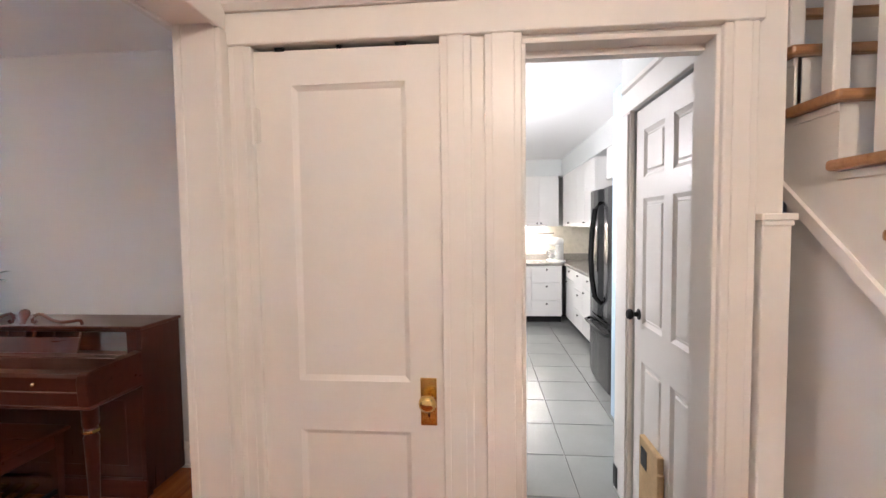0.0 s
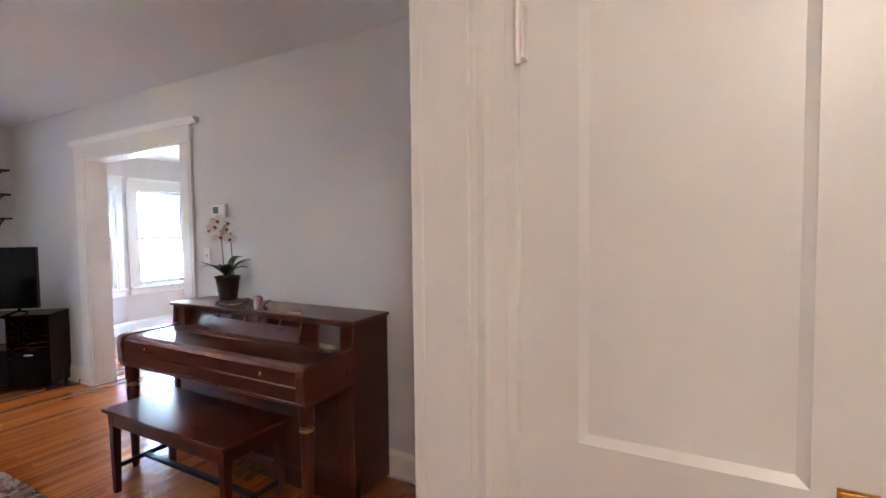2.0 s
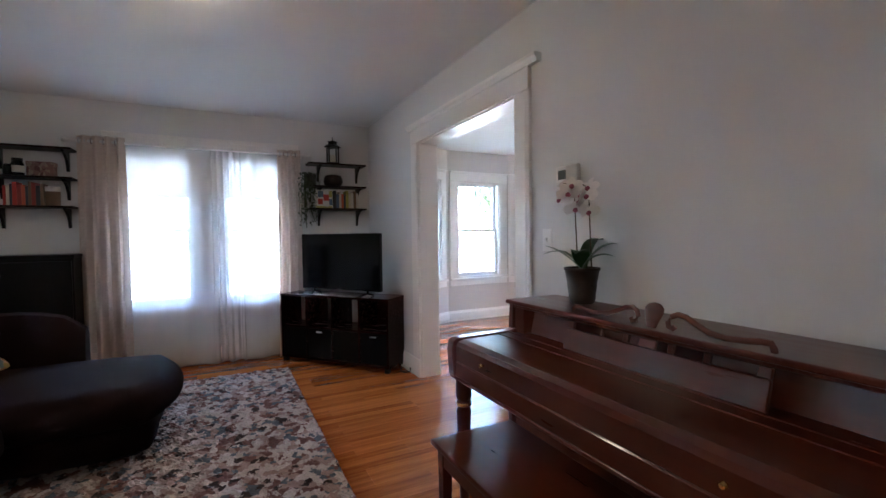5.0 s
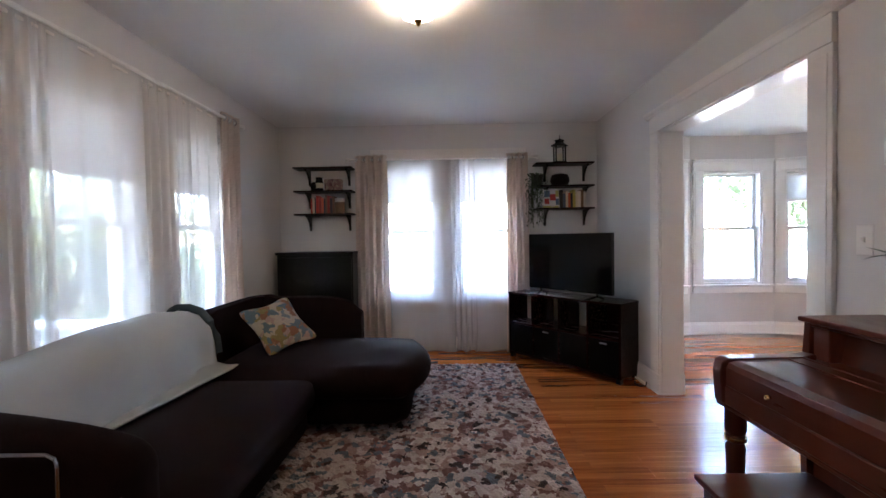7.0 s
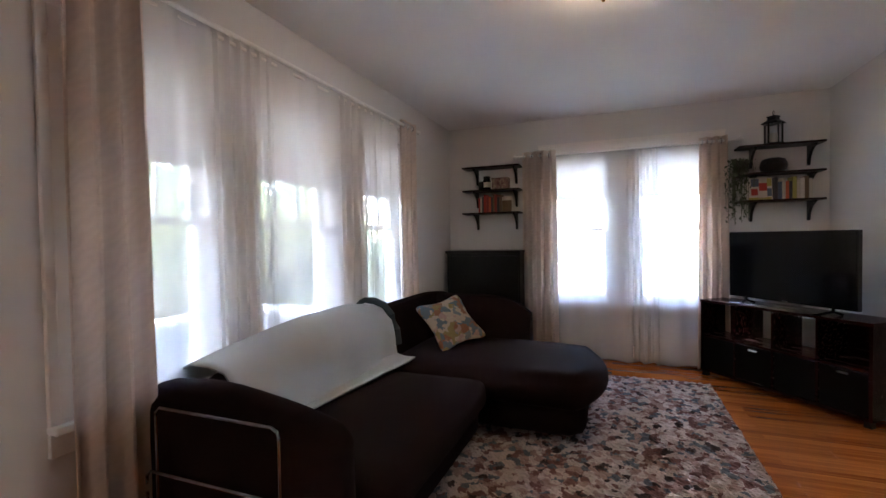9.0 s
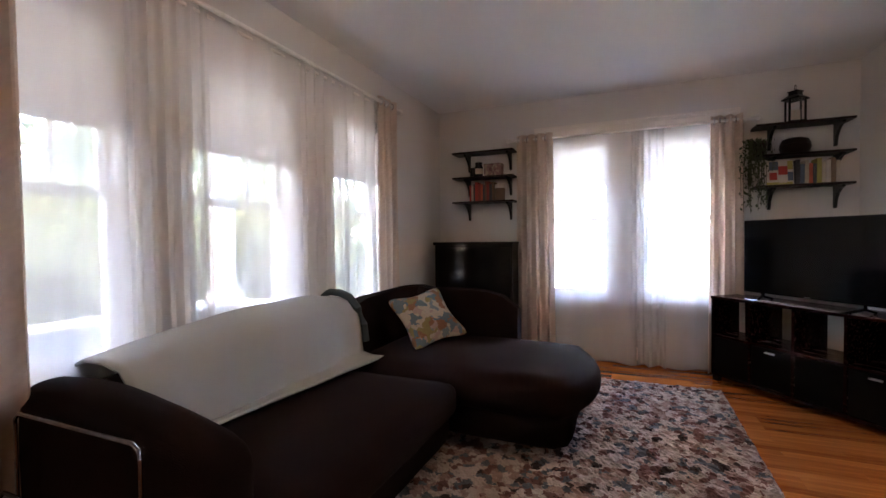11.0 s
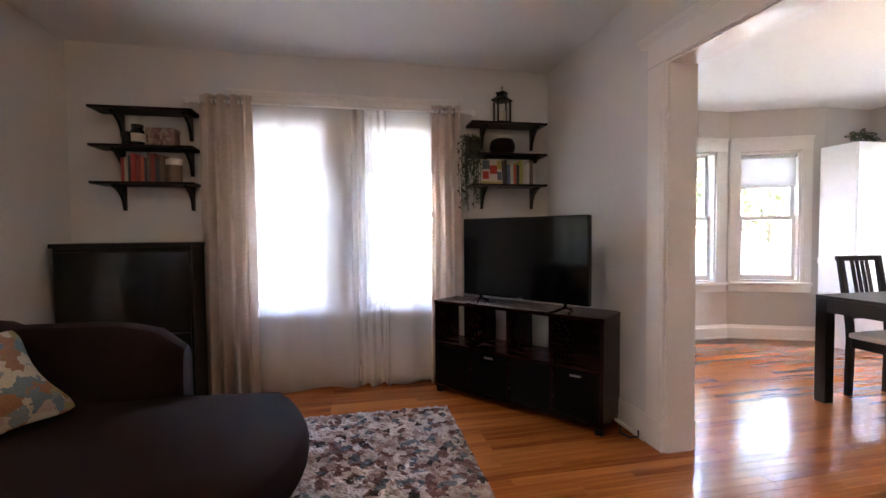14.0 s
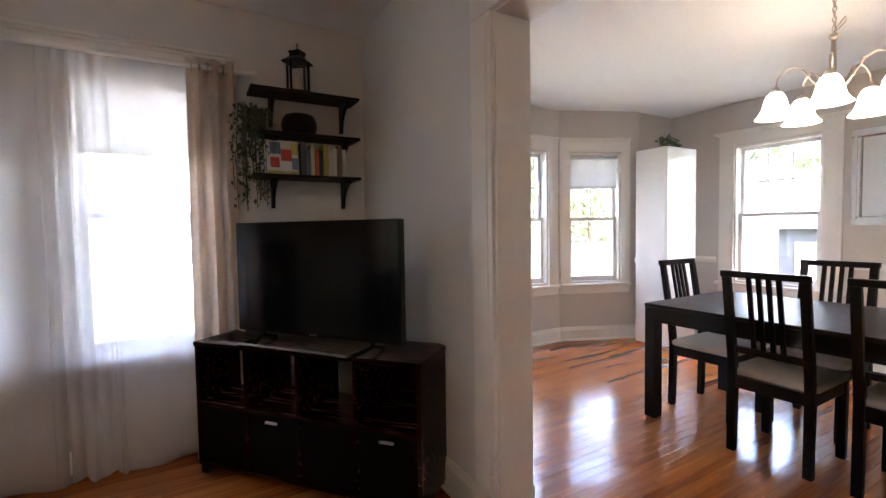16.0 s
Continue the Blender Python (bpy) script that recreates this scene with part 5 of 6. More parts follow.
# chaise seat: narrow by the sofa, swelling to a round end
bm = roundbox((0.98, 1.48, 0.20), 0.095, 16, 0.035, SM, 8)
for v in bm.verts:
    t = max(0.0, (v.co.y + 0.1) / 0.84)
    v.co.y -= 0.16 * t * (v.co.x / 0.49) ** 2
    v.co.x += 0.02 * t
part("chaise_seat", move(bm, pose(-4.87, -0.06, 0.345)), SOFA, sf, "swelling rounded chaise seat", smooth=True)
# curved back round the chaise corner
bm = bmesh.new()
path = [(-4.36 - 0.10 * i, -0.88 - 0.01 * i) for i in range(6)] + [(-5.24 + 0.24 * math.cos(radians(-90 - 15 * i)) + 0.22 - 0.22, -0.68 + 0.24 * math.sin(radians(-90 - 15 * i))) for i in range(1, 6)] + [(-5.33 + 0.0 * i, -0.60 + 0.115 * i) for i in range(7)]
rings = []
for i, (x, y) in enumerate(path):
    a, b = path[max(i - 1, 0)], path[min(i + 1, len(path) - 1)]
    d = Vector((b[0] - a[0], b[1] - a[1], 0)).normalized()
    nrm = Vector((d.y, -d.x, 0))
    t = i / (len(path) - 1)
    top = 0.70 + 0.105 * math.sin(min(1, t * 1.9) * math.pi / 2) - {0: 0.13, 1: 0.04, 2: 0.012}.get(len(path) - 1 - i, 0)
    thick = 0.085 if 0 < i < len(path) - 1 else 0.06
    ring = []
    for k in range(16):
        q = 2 * math.pi * k / 16
        zc, hz = (top + 0.10) / 2, (top - 0.10) / 2
        c, s_ = math.cos(q), math.sin(q)
        ring.append(bm.verts.new(Vector((x, y, zc)) + nrm * thick * math.copysign(abs(c) ** 0.6, c) + Vector((0, 0, hz * math.copysign(abs(s_) ** 0.45, s_)))))
    rings.append(ring)
for a, b in zip(rings, rings[1:]):
    for k in range(16):
        bm.faces.new((a[k], a[(k + 1) % 16], b[(k + 1) % 16], b[k]))
for rg in (rings[0], rings[-1]):
    c = bm.verts.new(sum((v.co for v in rg), Vector()) / 16)
    for k in range(16):
        bm.faces.new((rg[k], rg[(k + 1) % 16], c))
part("chaise_back", bm, SOFA, sf, "curved back round the chaise corner", smooth=True)
for x, y in ((-4.50, 0.45), (-5.22, 0.42), (-3.30, -0.18), (-4.30, -0.2), (-3.3, -0.9), (-5.2, -0.85)):
    part("foot", lathe([(0.0, 0.025), (0.016, 0.025), (0.014, 0.05), (0.018, 0.09), (0.0, 0.09)], 14, (x, y, 0)), STEEL, sf, "short chrome foot", smooth=True)
# fleece throw over the back and down to the seat
bm = bmesh.new()
prof = [(-1.075, 0.42), (-1.085, 0.60), (-1.075, 0.73), (-1.045, 0.80), (-0.98, 0.832), (-0.89, 0.830), (-0.81, 0.805), (-0.752, 0.74), (-0.725, 0.64), (-0.718, 0.53), (-0.712, 0.478), (-0.70, 0.463), (-0.665, 0.455), (-0.63, 0.452), (-0.60, 0.450)]
nx = 40
grid = []
for i in range(nx + 1):
    u = i / nx
    x = -4.50 + (4.50 - 3.12) * u
    row = []
    for j, (yy, zz) in enumerate(prof):
        q = noise.noise(Vector((x * 4, j * 0.35, 1.3)))
        pull = math.exp(-((u - 0.10) / 0.07) ** 2) * (0.035 if 8 <= j <= 10 else 0.012 if j == 7 else 0.0)
        spread = max(0, j - 10) * (0.008 * (1 - u) ** 1.5 - 0.024 * u)
        row.append(bm.verts.new((x + 0.015 * math.sin(j * 0.7) - (0.02 * (1 - u) ** 3 if j > 10 else 0.0), yy + 0.020 * q * (1.4 if 6 <= j <= 10 else 0.8) - pull + spread, zz + 0.010 * q * (1 if j < 10 else 0.3) - (0.085 * max(0.0, (x + 3.95) / 0.85) ** 1.6 + 0.5 * max(0.0, 0.05 - 0.35 * u)) * (1.0 if zz > 0.7 else 0.5 if zz > 0.55 else 0.0))))
    grid.append(row)
for a, b in zip(grid, grid[1:]):
    for j in range(len(prof) - 1):
        bm.faces.new((a[j], a[j + 1], b[j + 1], b[j]))
th = thing("throw_blanket", None, "pale grey fleece throw over the sofa back and seat", "blanket")
ob = part("cloth", bm, THROW, th, smooth=True)
sol = ob.modifiers.new("thick", "SOLIDIFY")
sol.thickness, sol.offset = 0.012, 1.0
bm = tube([(-4.522 - 0.012 * math.sin(i * 1.1), yy, zz + 0.008) for i, (yy, zz) in enumerate(prof[2:10])], 0.02, 10, taper=1.5)
for v in bm.verts:
    v.co += noise.noise_vector(v.co * 22) * 0.007
part("bound_edge", bm, TEAL, th, "folded dark teal edge", smooth=True)
# pillow
bm = roundbox((0.40, 0.15, 0.40), 0.07, 12, 0.0, 0.006, 3)
for v in bm.verts:
    a, b = abs(v.co.x) / 0.20, abs(v.co.z) / 0.20
    v.co.y *= 0.25 + 0.9 * (1 - a ** 2.5) * (1 - b ** 2.5)
    k = 1 + 0.20 * min(a, b) ** 3 - 0.08 * (1 - min(a, b)) * max(a, b)
    v.co.x *= k
    v.co.z *= k
pw = tagged(part("cushion", move(bm, Matrix.Identity(4)), PILLOW, None, smooth=True), "throw pillow printed with muted flowers, set on its corner", "pillow")
_px = Vector((-0.27, 0.17, 0.05)).normalized()
_pz = Vector((-0.09, -0.31, 0.30))
_pz = (_pz - _px * _pz.dot(_px)).normalized()
_py = _pz.cross(_px)
pw.matrix_world = Matrix.Translation((-4.92, -0.46, 0.64)) @ Matrix((_px, _py, _pz)).transposed().to_4x4()
# chrome rack at the sofa's end
rk = thing("chrome_rack", pose(-2.87, -0.86, 0), "slim chrome tube rack beside the sofa arm", "rack")


def rail_pts(z, y1=0.57):
    return [(0, 0.0, z - 0.05), (0, 0.0, z - 0.02), (0, 0.02, z)] + [(0, y1 - 0.03, z), (0, y1 - 0.008, z - 0.012), (0, y1, z - 0.035), (0, y1, 0.0)]


part("upper_rail", tube(rail_pts(0.675), 0.0055, 8), DARK_CHROME, rk, smooth=True)
part("lower_rail", tube([(p[0] + 0.04, p[1], p[2]) for p in rail_pts(0.46)], 0.0055, 8), DARK_CHROME, rk, smooth=True)
part("rear_leg", tube([(0, 0.0, 0.64), (0, 0.0, 0.0)], 0.0055, 8), DARK_CHROME, rk)
part("lower_rear_leg", tube([(0.04, 0.0, 0.38), (0.04, 0.0, 0.0)], 0.0055, 8), DARK_CHROME, rk)
part("cross_bar", tube([(0, 0.35, 0.03), (0.04, 0.35, 0.03)], 0.006, 8), DARK_CHROME, rk)
part("base_bar", tube([(0, 0.0, 0.03), (0, 0.57, 0.03)], 0.006, 8), DARK_CHROME, rk)

# rug with a deep uneven pile
rx0, rx1, ry0, ry1 = -5.98, -2.93, -0.98, 1.47
stp = 0.0125
gx, gy = int((rx1 - rx0) / stp), int((ry1 - ry0) / stp)
rng = np.random.default_rng(5)
ii, jj = np.meshgrid(np.arange(gx + 1), np.arange(gy + 1), indexing="ij")
xx, yy = rx0 + ii * stp, ry0 + jj * stp
rough = rng.random((gx + 1, gy + 1))
soft = sum(np.roll(np.roll(rough, a, 0), b, 1) for a in (-1, 0, 1) for b in (-1, 0, 1)) / 9
edge = np.minimum.reduce([ii, gx - ii, jj, gy - jj])
zz = 0.012 + 0.020 * soft + 0.012 * rough
zz = np.where(edge == 0, 0.003, zz)
xx = xx + (rough - 0.5) * 0.008
yy = yy + (np.roll(rough, 3, 0) - 0.5) * 0.008
vs = np.stack([xx - rx0, yy - ry0, zz], -1).reshape(-1, 3)
idx = (ii * (gy + 1) + jj)
fs = np.stack([idx[:-1, :-1], idx[1:, :-1], idx[1:, 1:], idx[:-1, 1:]], -1).reshape(-1, 4)
rg = thing("area_rug", pose(rx0, ry0, 0), "shaggy area rug mottled in cream, grey, blue and brown", "rug")
me = bpy.data.meshes.new("shag")
me.from_pydata(vs.tolist(), [], fs.tolist())
me.materials.append(RUG)
pile = new("shag", me)
pile.parent = rg
tagged(pile, "deep uneven wool shag", kind="stuff")
part("backing", boxes((0.005, rx1 - rx0 - 0.005, 0.005, ry1 - ry0 - 0.005, 0.001, 0.010)), PAPER, rg)

# ---- dining room ----
TX0, TX1, TY0, TY1, TZ = -5.58, -3.85, 4.01, 4.96, 0.745
tb = thing("dining_table", pose(TX0, TY0, 0), "black-brown wooden dining table with square legs", "table")
tl, tw = TX1 - TX0, TY1 - TY0
part("tabletop", boxes((0, tl, 0, tw, TZ - 0.022, TZ), bevel=0.003), BLACK_BROWN, tb)
part("apron", boxes((0.075, tl - 0.075, 0.006, 0.026, TZ - 0.115, TZ - 0.022), (0.075, tl - 0.075, tw - 0.026, tw - 0.006, TZ - 0.115, TZ - 0.022), (0.006, 0.026, 0.075, tw - 0.075, TZ - 0.115, TZ - 0.022), (tl - 0.026, tl - 0.006, 0.075, tw - 0.075, TZ - 0.115, TZ - 0.022)), BLACK_BROWN, tb)
for x in (0.002, tl - 0.077):
    for y in (0.002, tw - 0.077):
        part("leg", boxes((x, x + 0.075, y, y + 0.075, 0, TZ - 0.022), bevel=0.003), BLACK_BROWN, tb)

# chair: local y points to the sitter's front, the back stands at y = 0
ch = thing("dining_chair", pose(-4.865, 4.0, 0), "black-brown slat-back dining chair with a beige seat pad", "chair", "chairs round the dining table")
for x in (-0.195, 0.155):
    bm = bmesh.new()
    prof = [(0.0, 0.0), (0.036, 0.0), (0.045, 0.42), (0.035, 0.52), (-0.045, 1.0), (-0.073, 1.0), (0.002, 0.50), (0.008, 0.42)]
    part("rear_leg", prism(prof, x, x + 0.04, "x", bevel=0.003), BLACK_BROWN, ch)
    part("front_leg", boxes((x, x + 0.04, 0.385, 0.425, 0, 0.42), bevel=0.003), BLACK_BROWN, ch)
part("seat_frame", boxes((-0.155, 0.155, 0.012, 0.036, 0.355, 0.42), (-0.155, 0.155, 0.395, 0.418, 0.355, 0.42), (-0.19, -0.165, 0.045, 0.385, 0.355, 0.42), (0.165, 0.19, 0.045, 0.385, 0.355, 0.42), bevel=0.002), BLACK_BROWN, ch)
part("seat_pad", move(roundbox((0.41, 0.40, 0.05), 0.022, 8, 0.012, 0.002), pose(0, 0.225, 0.442)), SEATPAD, ch, "beige woven seat pad", smooth=True)
part("top_rail", prism([(-0.045, 0.965), (-0.073, 0.968), (-0.076, 1.002), (-0.046, 1.002)], -0.20, 0.20, "x", bevel=0.003), BLACK_BROWN, ch)
part("lower_rail", prism([(0.027, 0.555), (0.004, 0.552), (-0.002, 0.585), (0.022, 0.588)], -0.155, 0.155, "x", bevel=0.002), BLACK_BROWN, ch)
for k in range(4):
    x = -0.055 + 0.045 * k - 0.012
    part("slat", prism([(0.017, 0.585), (0.005, 0.584), (-0.063, 0.967), (-0.05, 0.969)], x - 0.011, x + 0.011, "x"), BLACK_BROWN, ch)
copy_thing(ch, pose(-4.34, 4.02, 0))
copy_thing(ch, pose(-5.61, 4.51, 0, 0, 0, -90))
copy_thing(ch, pose(-4.93, 4.985, 0, 0, 0, 180))
copy_thing(ch, pose(-4.36, 4.985, 0, 0, 0, 180))

wc = thing("tall_cabinet", pose(-6.84, 5.63, 0), "tall plain white cabinet beside the bay", "cabinet")
part("carcass", boxes((0, 0.34, 0, 0.50, 0.0, 2.045), bevel=0.002), WHITE, wc)
dd = part("door", boxes((0.341, 0.36, 0.002, 0.498, 0.05, 2.043), bevel=0.002), WHITE, wc)
part("knob", move(lathe([(0.0, 0.02), (0.010, 0.018), (0.011, 0.012), (0.006, 0.006), (0.006, 0)], 14), pose(0.36, 0.035, 1.40, 0, 90, 0)), STEEL, dd, smooth=True)
part("plinth", boxes((0.3, 0.345, 0.004, 0.496, 0.0, 0.045)), WHITE, wc)
pp = thing("small_plant", pose(-6.62, 5.86, 2.045), "small leafy green plant on top of the tall cabinet", "plant")
part("tray", lathe([(0.0, 0.0), (0.05, 0.0), (0.055, 0.035), (0.05, 0.035), (0.0, 0.03)], 16), POT, pp, smooth=True)
rnd = random.Random(9)
bm = bmesh.new()
for k in range(150):
    a, d = rnd.uniform(0, 6.28), rnd.uniform(0, 1) ** 0.6
    c = Vector((0.06 * d * math.cos(a), 0.21 * d * math.sin(a), 0.03 + rnd.uniform(0, 0.13) * (1.05 - 0.6 * d)))
    q = Euler((rnd.uniform(-1, 1), rnd.uniform(-1, 1), rnd.uniform(0, 6))).to_matrix()
    s = rnd.uniform(0.014, 0.026)
    bm.faces.new([bm.verts.new(c + q @ Vector(v) * s) for v in ((-1, 0, 0), (-0.2, -0.6, 0.15), (1, 0, 0), (-0.2, 0.6, 0.15))])
for k in range(9):
    a = k * 0.7
    tube([(0.01 * math.cos(a), 0.02 * math.sin(a), 0.03), (0.03 * math.cos(a), 0.10 * math.sin(a), 0.08), (0.05 * math.cos(a), 0.18 * math.sin(a), 0.09)], 0.002, 5, bm)
part("foliage", bm, IVY, pp)

mr = thing("wall_mirror", pose(-5.30, DN, 1.22, 0, 0, 180), "tall silver mirror hanging beside the dining window", "mirror")
part("glass", boxes((-0.58, -0.075, 0.004, 0.016, 0.075, 0.74), bevel=0.004), MIRROR, mr)
for a in ((-0.655, 0.0, 0.004, 0.022, 0.0, 0.07), (-0.655, 0.0, 0.004, 0.022, 0.745, 0.815), (-0.07, 0.0, 0.004, 0.022, 0.07, 0.745), (-0.655, -0.585, 0.004, 0.022, 0.07, 0.745)):
    part("frame_strip", boxes(a, bevel=0.008), MIRROR, mr)
for a in ((-0.63, -0.02, 0.022, 0.027, 0.02, 0.045), (-0.045, -0.02, 0.022, 0.027, 0.05, 0.765)):
    part("bead", boxes(a, bevel=0.002), MIRROR, mr)

CHX, CHY = -4.80, 4.52
chd = thing("chandelier", pose(CHX, CHY, 0.05), "nickel chandelier with lit frosted bell shades", "chandelier")
part("canopy", lathe([(0.0, DH - 0.04), (0.065, DH - 0.04), (0.062, DH - 0.055), (0.03, DH - 0.07), (0.0, DH - 0.072)], 24), NICKEL, chd, smooth=True)
for k in range(9):
    z = DH - 0.045 - 0.026 * k
    pts = [(0.009 * math.cos(t), 0, z + 0.016 * math.sin(t)) for t in [i * math.pi / 6 for i in range(13)]]
    part("chain_link", move(tube(pts, 0.0025, 6), pose(0, 0, 0, 0, 0, 90 * (k % 2))), NICKEL, chd)
part("cord", tube([(0.01 * math.sin(i * 0.9), 0.01 * math.cos(i * 1.1), DH - 0.03 - 0.022 * i) for i in range(12)] + [(0.05, 0.0, 2.27), (0.045, 0.01, 2.30), (0.0, 0.0, 2.24)], 0.0025, 6), NICKEL, chd)
part("column", lathe([(0.0, 1.83), (0.012, 1.835), (0.018, 1.85), (0.010, 1.865), (0.028, 1.885), (0.032, 1.91), (0.016, 1.94), (0.013, 1.96), (0.013, 2.19), (0.022, 2.20), (0.022, 2.215), (0.006, 2.23), (0.0, 2.24)], 20), NICKEL, chd, smooth=True)
for k in range(5):
    a = radians(72 * k + 70)
    ca_, sa_ = math.cos(a), math.sin(a)
    prof = [(0.015, 1.90), (0.05, 1.93), (0.10, 2.0), (0.13, 2.05), (0.18, 2.07), (0.215, 2.055), (0.245, 2.02), (0.255, 1.965)]
    armp = part("arm", tube([(r * ca_, r * sa_, z) for r, z in prof], 0.006, 8), NICKEL, chd, smooth=True)
    part("socket", lathe([(0.0, 1.972), (0.018, 1.97), (0.022, 1.955), (0.03, 1.945), (0.03, 1.935), (0.0, 1.934)], 16, (0.255 * ca_, 0.255 * sa_, 0)), NICKEL, armp, smooth=True)
    bell = [(0.030, 1.94), (0.038, 1.932), (0.052, 1.905), (0.06, 1.87), (0.068, 1.84), (0.085, 1.812), (0.098, 1.80), (0.095, 1.798), (0.081, 1.81), (0.063, 1.84), (0.055, 1.87), (0.046, 1.905), (0.030, 1.93)]
    part("shade", lathe(bell, 24, (0.255 * ca_, 0.255 * sa_, 0)), BELL_GLASS, armp, "lit frosted glass bell", smooth=True)

# ---- kitchen ----
NAIL = BLACK_METAL


def base_cabinet(m, w, drawers, label):
    c = thing("base_cabinet", m, label, "cabinet", "kitchen base cabinets")
    part("carcass", boxes((0, w, -0.58, -0.02, 0.10, 0.86)), WHITE, c)
    part("toe_kick", boxes((0, w, -0.56, -0.07, 0.0, 0.10)), BLACK_METAL, c, "black toe kick")
    rows = ([(0.10, 0.34), (0.345, 0.60), (0.605, 0.85)] if drawers else [(0.10, 0.68), (0.69, 0.85)])
    for z0, z1 in rows:
        f = part("drawer_front" if drawers or z0 > 0.6 else "door", boxes((0.004, w - 0.004, -0.02, 0.0, z0 + 0.005, z1), bevel=0.003), WHITE, c)
        part("knob", move(lathe([(0.0, 0.022), (0.012, 0.02), (0.014, 0.013), (0.006, 0.007), (0.006, 0)], 12), pose(w / 2 if drawers or z0 > 0.6 else w - 0.06, 0, z1 - 0.05, -90, 0, 0)), NAIL, f, smooth=True)
    return c


for k in range(4):
    base_cabinet(pose(-0.62 + 0.45 * (k + 1), 6.58, 0, 0, 0, 180), 0.448, k == 3, "white kitchen base cabinet with dark knobs")
for k in range(4):
    base_cabinet(pose(1.24, 4.40 + 0.545 * k, 0, 0, 0, 90), 0.543, k in (0, 2), "white kitchen drawer unit with dark knobs")
ct = thing("countertop", None, "speckled grey kitchen countertop", "countertop")
part("slab", boxes((-0.62, 1.85, 6.55, 7.2, 0.862, 0.90), (1.21, 1.85, 4.38, 6.55, 0.862, 0.90), bevel=0.003), COUNTER, ct)
part("upstand", boxes((-0.62, 1.85, 7.18, 7.2, 0.90, 1.0), (1.83, 1.85, 4.38, 7.18, 0.90, 1.0)), COUNTER, ct)
struct("backsplash", boxes((-0.62, 1.83, 7.188, 7.199, 1.0, 1.44)), BACKSPLASH, "beige tile backsplash lit from above", "backsplash")


def wall_cabinet(m, w, h, label="white kitchen wall cabinet with dark knobs"):
    c = thing("wall_cabinet", m, label, "cabinet", "kitchen wall cabinets")
    part("carcass", boxes((0, w, -0.33, -0.02, 0, h)), WHITE, c)
    for a, b, kx in ((0.003, w / 2 - 0.002, w / 2 - 0.03), (w / 2 + 0.002, w - 0.003, w / 2 + 0.03)):
        d = part("door", boxes((a, b, -0.02, 0.0, 0.003, h - 0.003), bevel=0.003), WHITE, c)
        part("knob", move(lathe([(0.0, 0.02), (0.011, 0.018), (0.012, 0.012), (0.005, 0.006), (0.005, 0)], 12), pose(kx, 0, 0.05, -90, 0, 0)), NAIL, d, smooth=True)


for k in range(3):
    wall_cabinet(pose(-0.62 + 0.6 * (k + 1), 6.86, 1.44, 0, 0, 180), 0.598, 0.77)
for k in range(2):
    wall_cabinet(pose(1.22 + 0.02, 4.95 + 0.95 * k, 1.44, 0, 0, 90), 0.948, 0.77)
wall_cabinet(pose(1.22, 3.42, 1.90, 0, 0, 90), 1.0, 0.31, "white cabinet over the refrigerator")
rlx = thing("hanging_rail", pose(0, 7.14, 1.33), "black utensil rail on the backsplash", "rail")
part("bar", tube([(-0.4, 0, 0), (1.15, 0, 0)], 0.008, 8), BLACK_METAL, rlx)
for x in (-0.3, 1.0):
    part("mount", boxes((x - 0.01, x + 0.01, 0.0, 0.046, -0.01, 0.01)), BLACK_METAL, rlx)
mx = thing("stand_mixer", pose(1.12, 6.78, 0.90, 0, 0, 200), "white stand mixer on the kitchen counter", "mixer")
part("base", boxes((-0.08, 0.08, -0.17, 0.17, 0, 0.04), bevel=0.015, seg=2), WHITE, mx)
part("column", boxes((-0.05, 0.05, 0.06, 0.16, 0.04, 0.27), bevel=0.02, seg=2), WHITE, mx)
part("head", move(roundbox((0.13, 0.34, 0.13), 0.06, 8), pose(0, 0, 0.31)), WHITE, mx, smooth=True)
part("bowl", lathe([(0.05, 0.045), (0.06, 0.05), (0.10, 0.12), (0.105, 0.18), (0.10, 0.18), (0.055, 0.06), (0.0, 0.055)], 20, (0, -0.08, 0)), STEEL, mx, smooth=True)
fr = thing("refrigerator", pose(1.03, 3.41, 0, 0, 0, 0), "dark stainless french-door refrigerator with black handles", "refrigerator")
part("body", boxes((0.06, 0.82, 0, 0.92, 0.02, 1.78), bevel=0.004), DARK_STEEL, fr)
for a, b in ((0.004, 0.457), (0.463, 0.916)):
    d = part("door", prism([(0.055, a), (0.02, a), (0.0, a + 0.10), (-0.006, (a + b) / 2), (0.0, b - 0.10), (0.02, b), (0.055, b)], 0.66, 1.775, "z"), DARK_STEEL, fr)
    y = 0.43 if a < 0.1 else 0.49
    part("handle", tube([(0.0, y, 0.78), (-0.05, y, 0.84), (-0.075, y, 1.0), (-0.085, y, 1.2), (-0.075, y, 1.42), (-0.05, y, 1.60), (0.0, y, 1.66)], 0.016, 8), BLACK_GLOSS, d, "curved black handle", smooth=True)
dr = part("freezer_drawer", prism([(0.055, 0.004), (0.02, 0.004), (-0.004, 0.2), (-0.01, 0.46), (-0.004, 0.72), (0.02, 0.916), (0.055, 0.916)], 0.08, 0.65, "z"), DARK_STEEL, fr)
part("handle", tube([(0.0, 0.08, 0.58), (-0.05, 0.14, 0.58), (-0.06, 0.46, 0.585), (-0.05, 0.78, 0.58), (0.0, 0.84, 0.58)], 0.014, 8), BLACK_GLOSS, dr, "curved black handle", smooth=True)
part("dispenser", boxes((-0.006, 0.02, 0.56, 0.76, 1.05, 1.45), bevel=0.004), BLACK_GLOSS, fr, "black water dispenser")
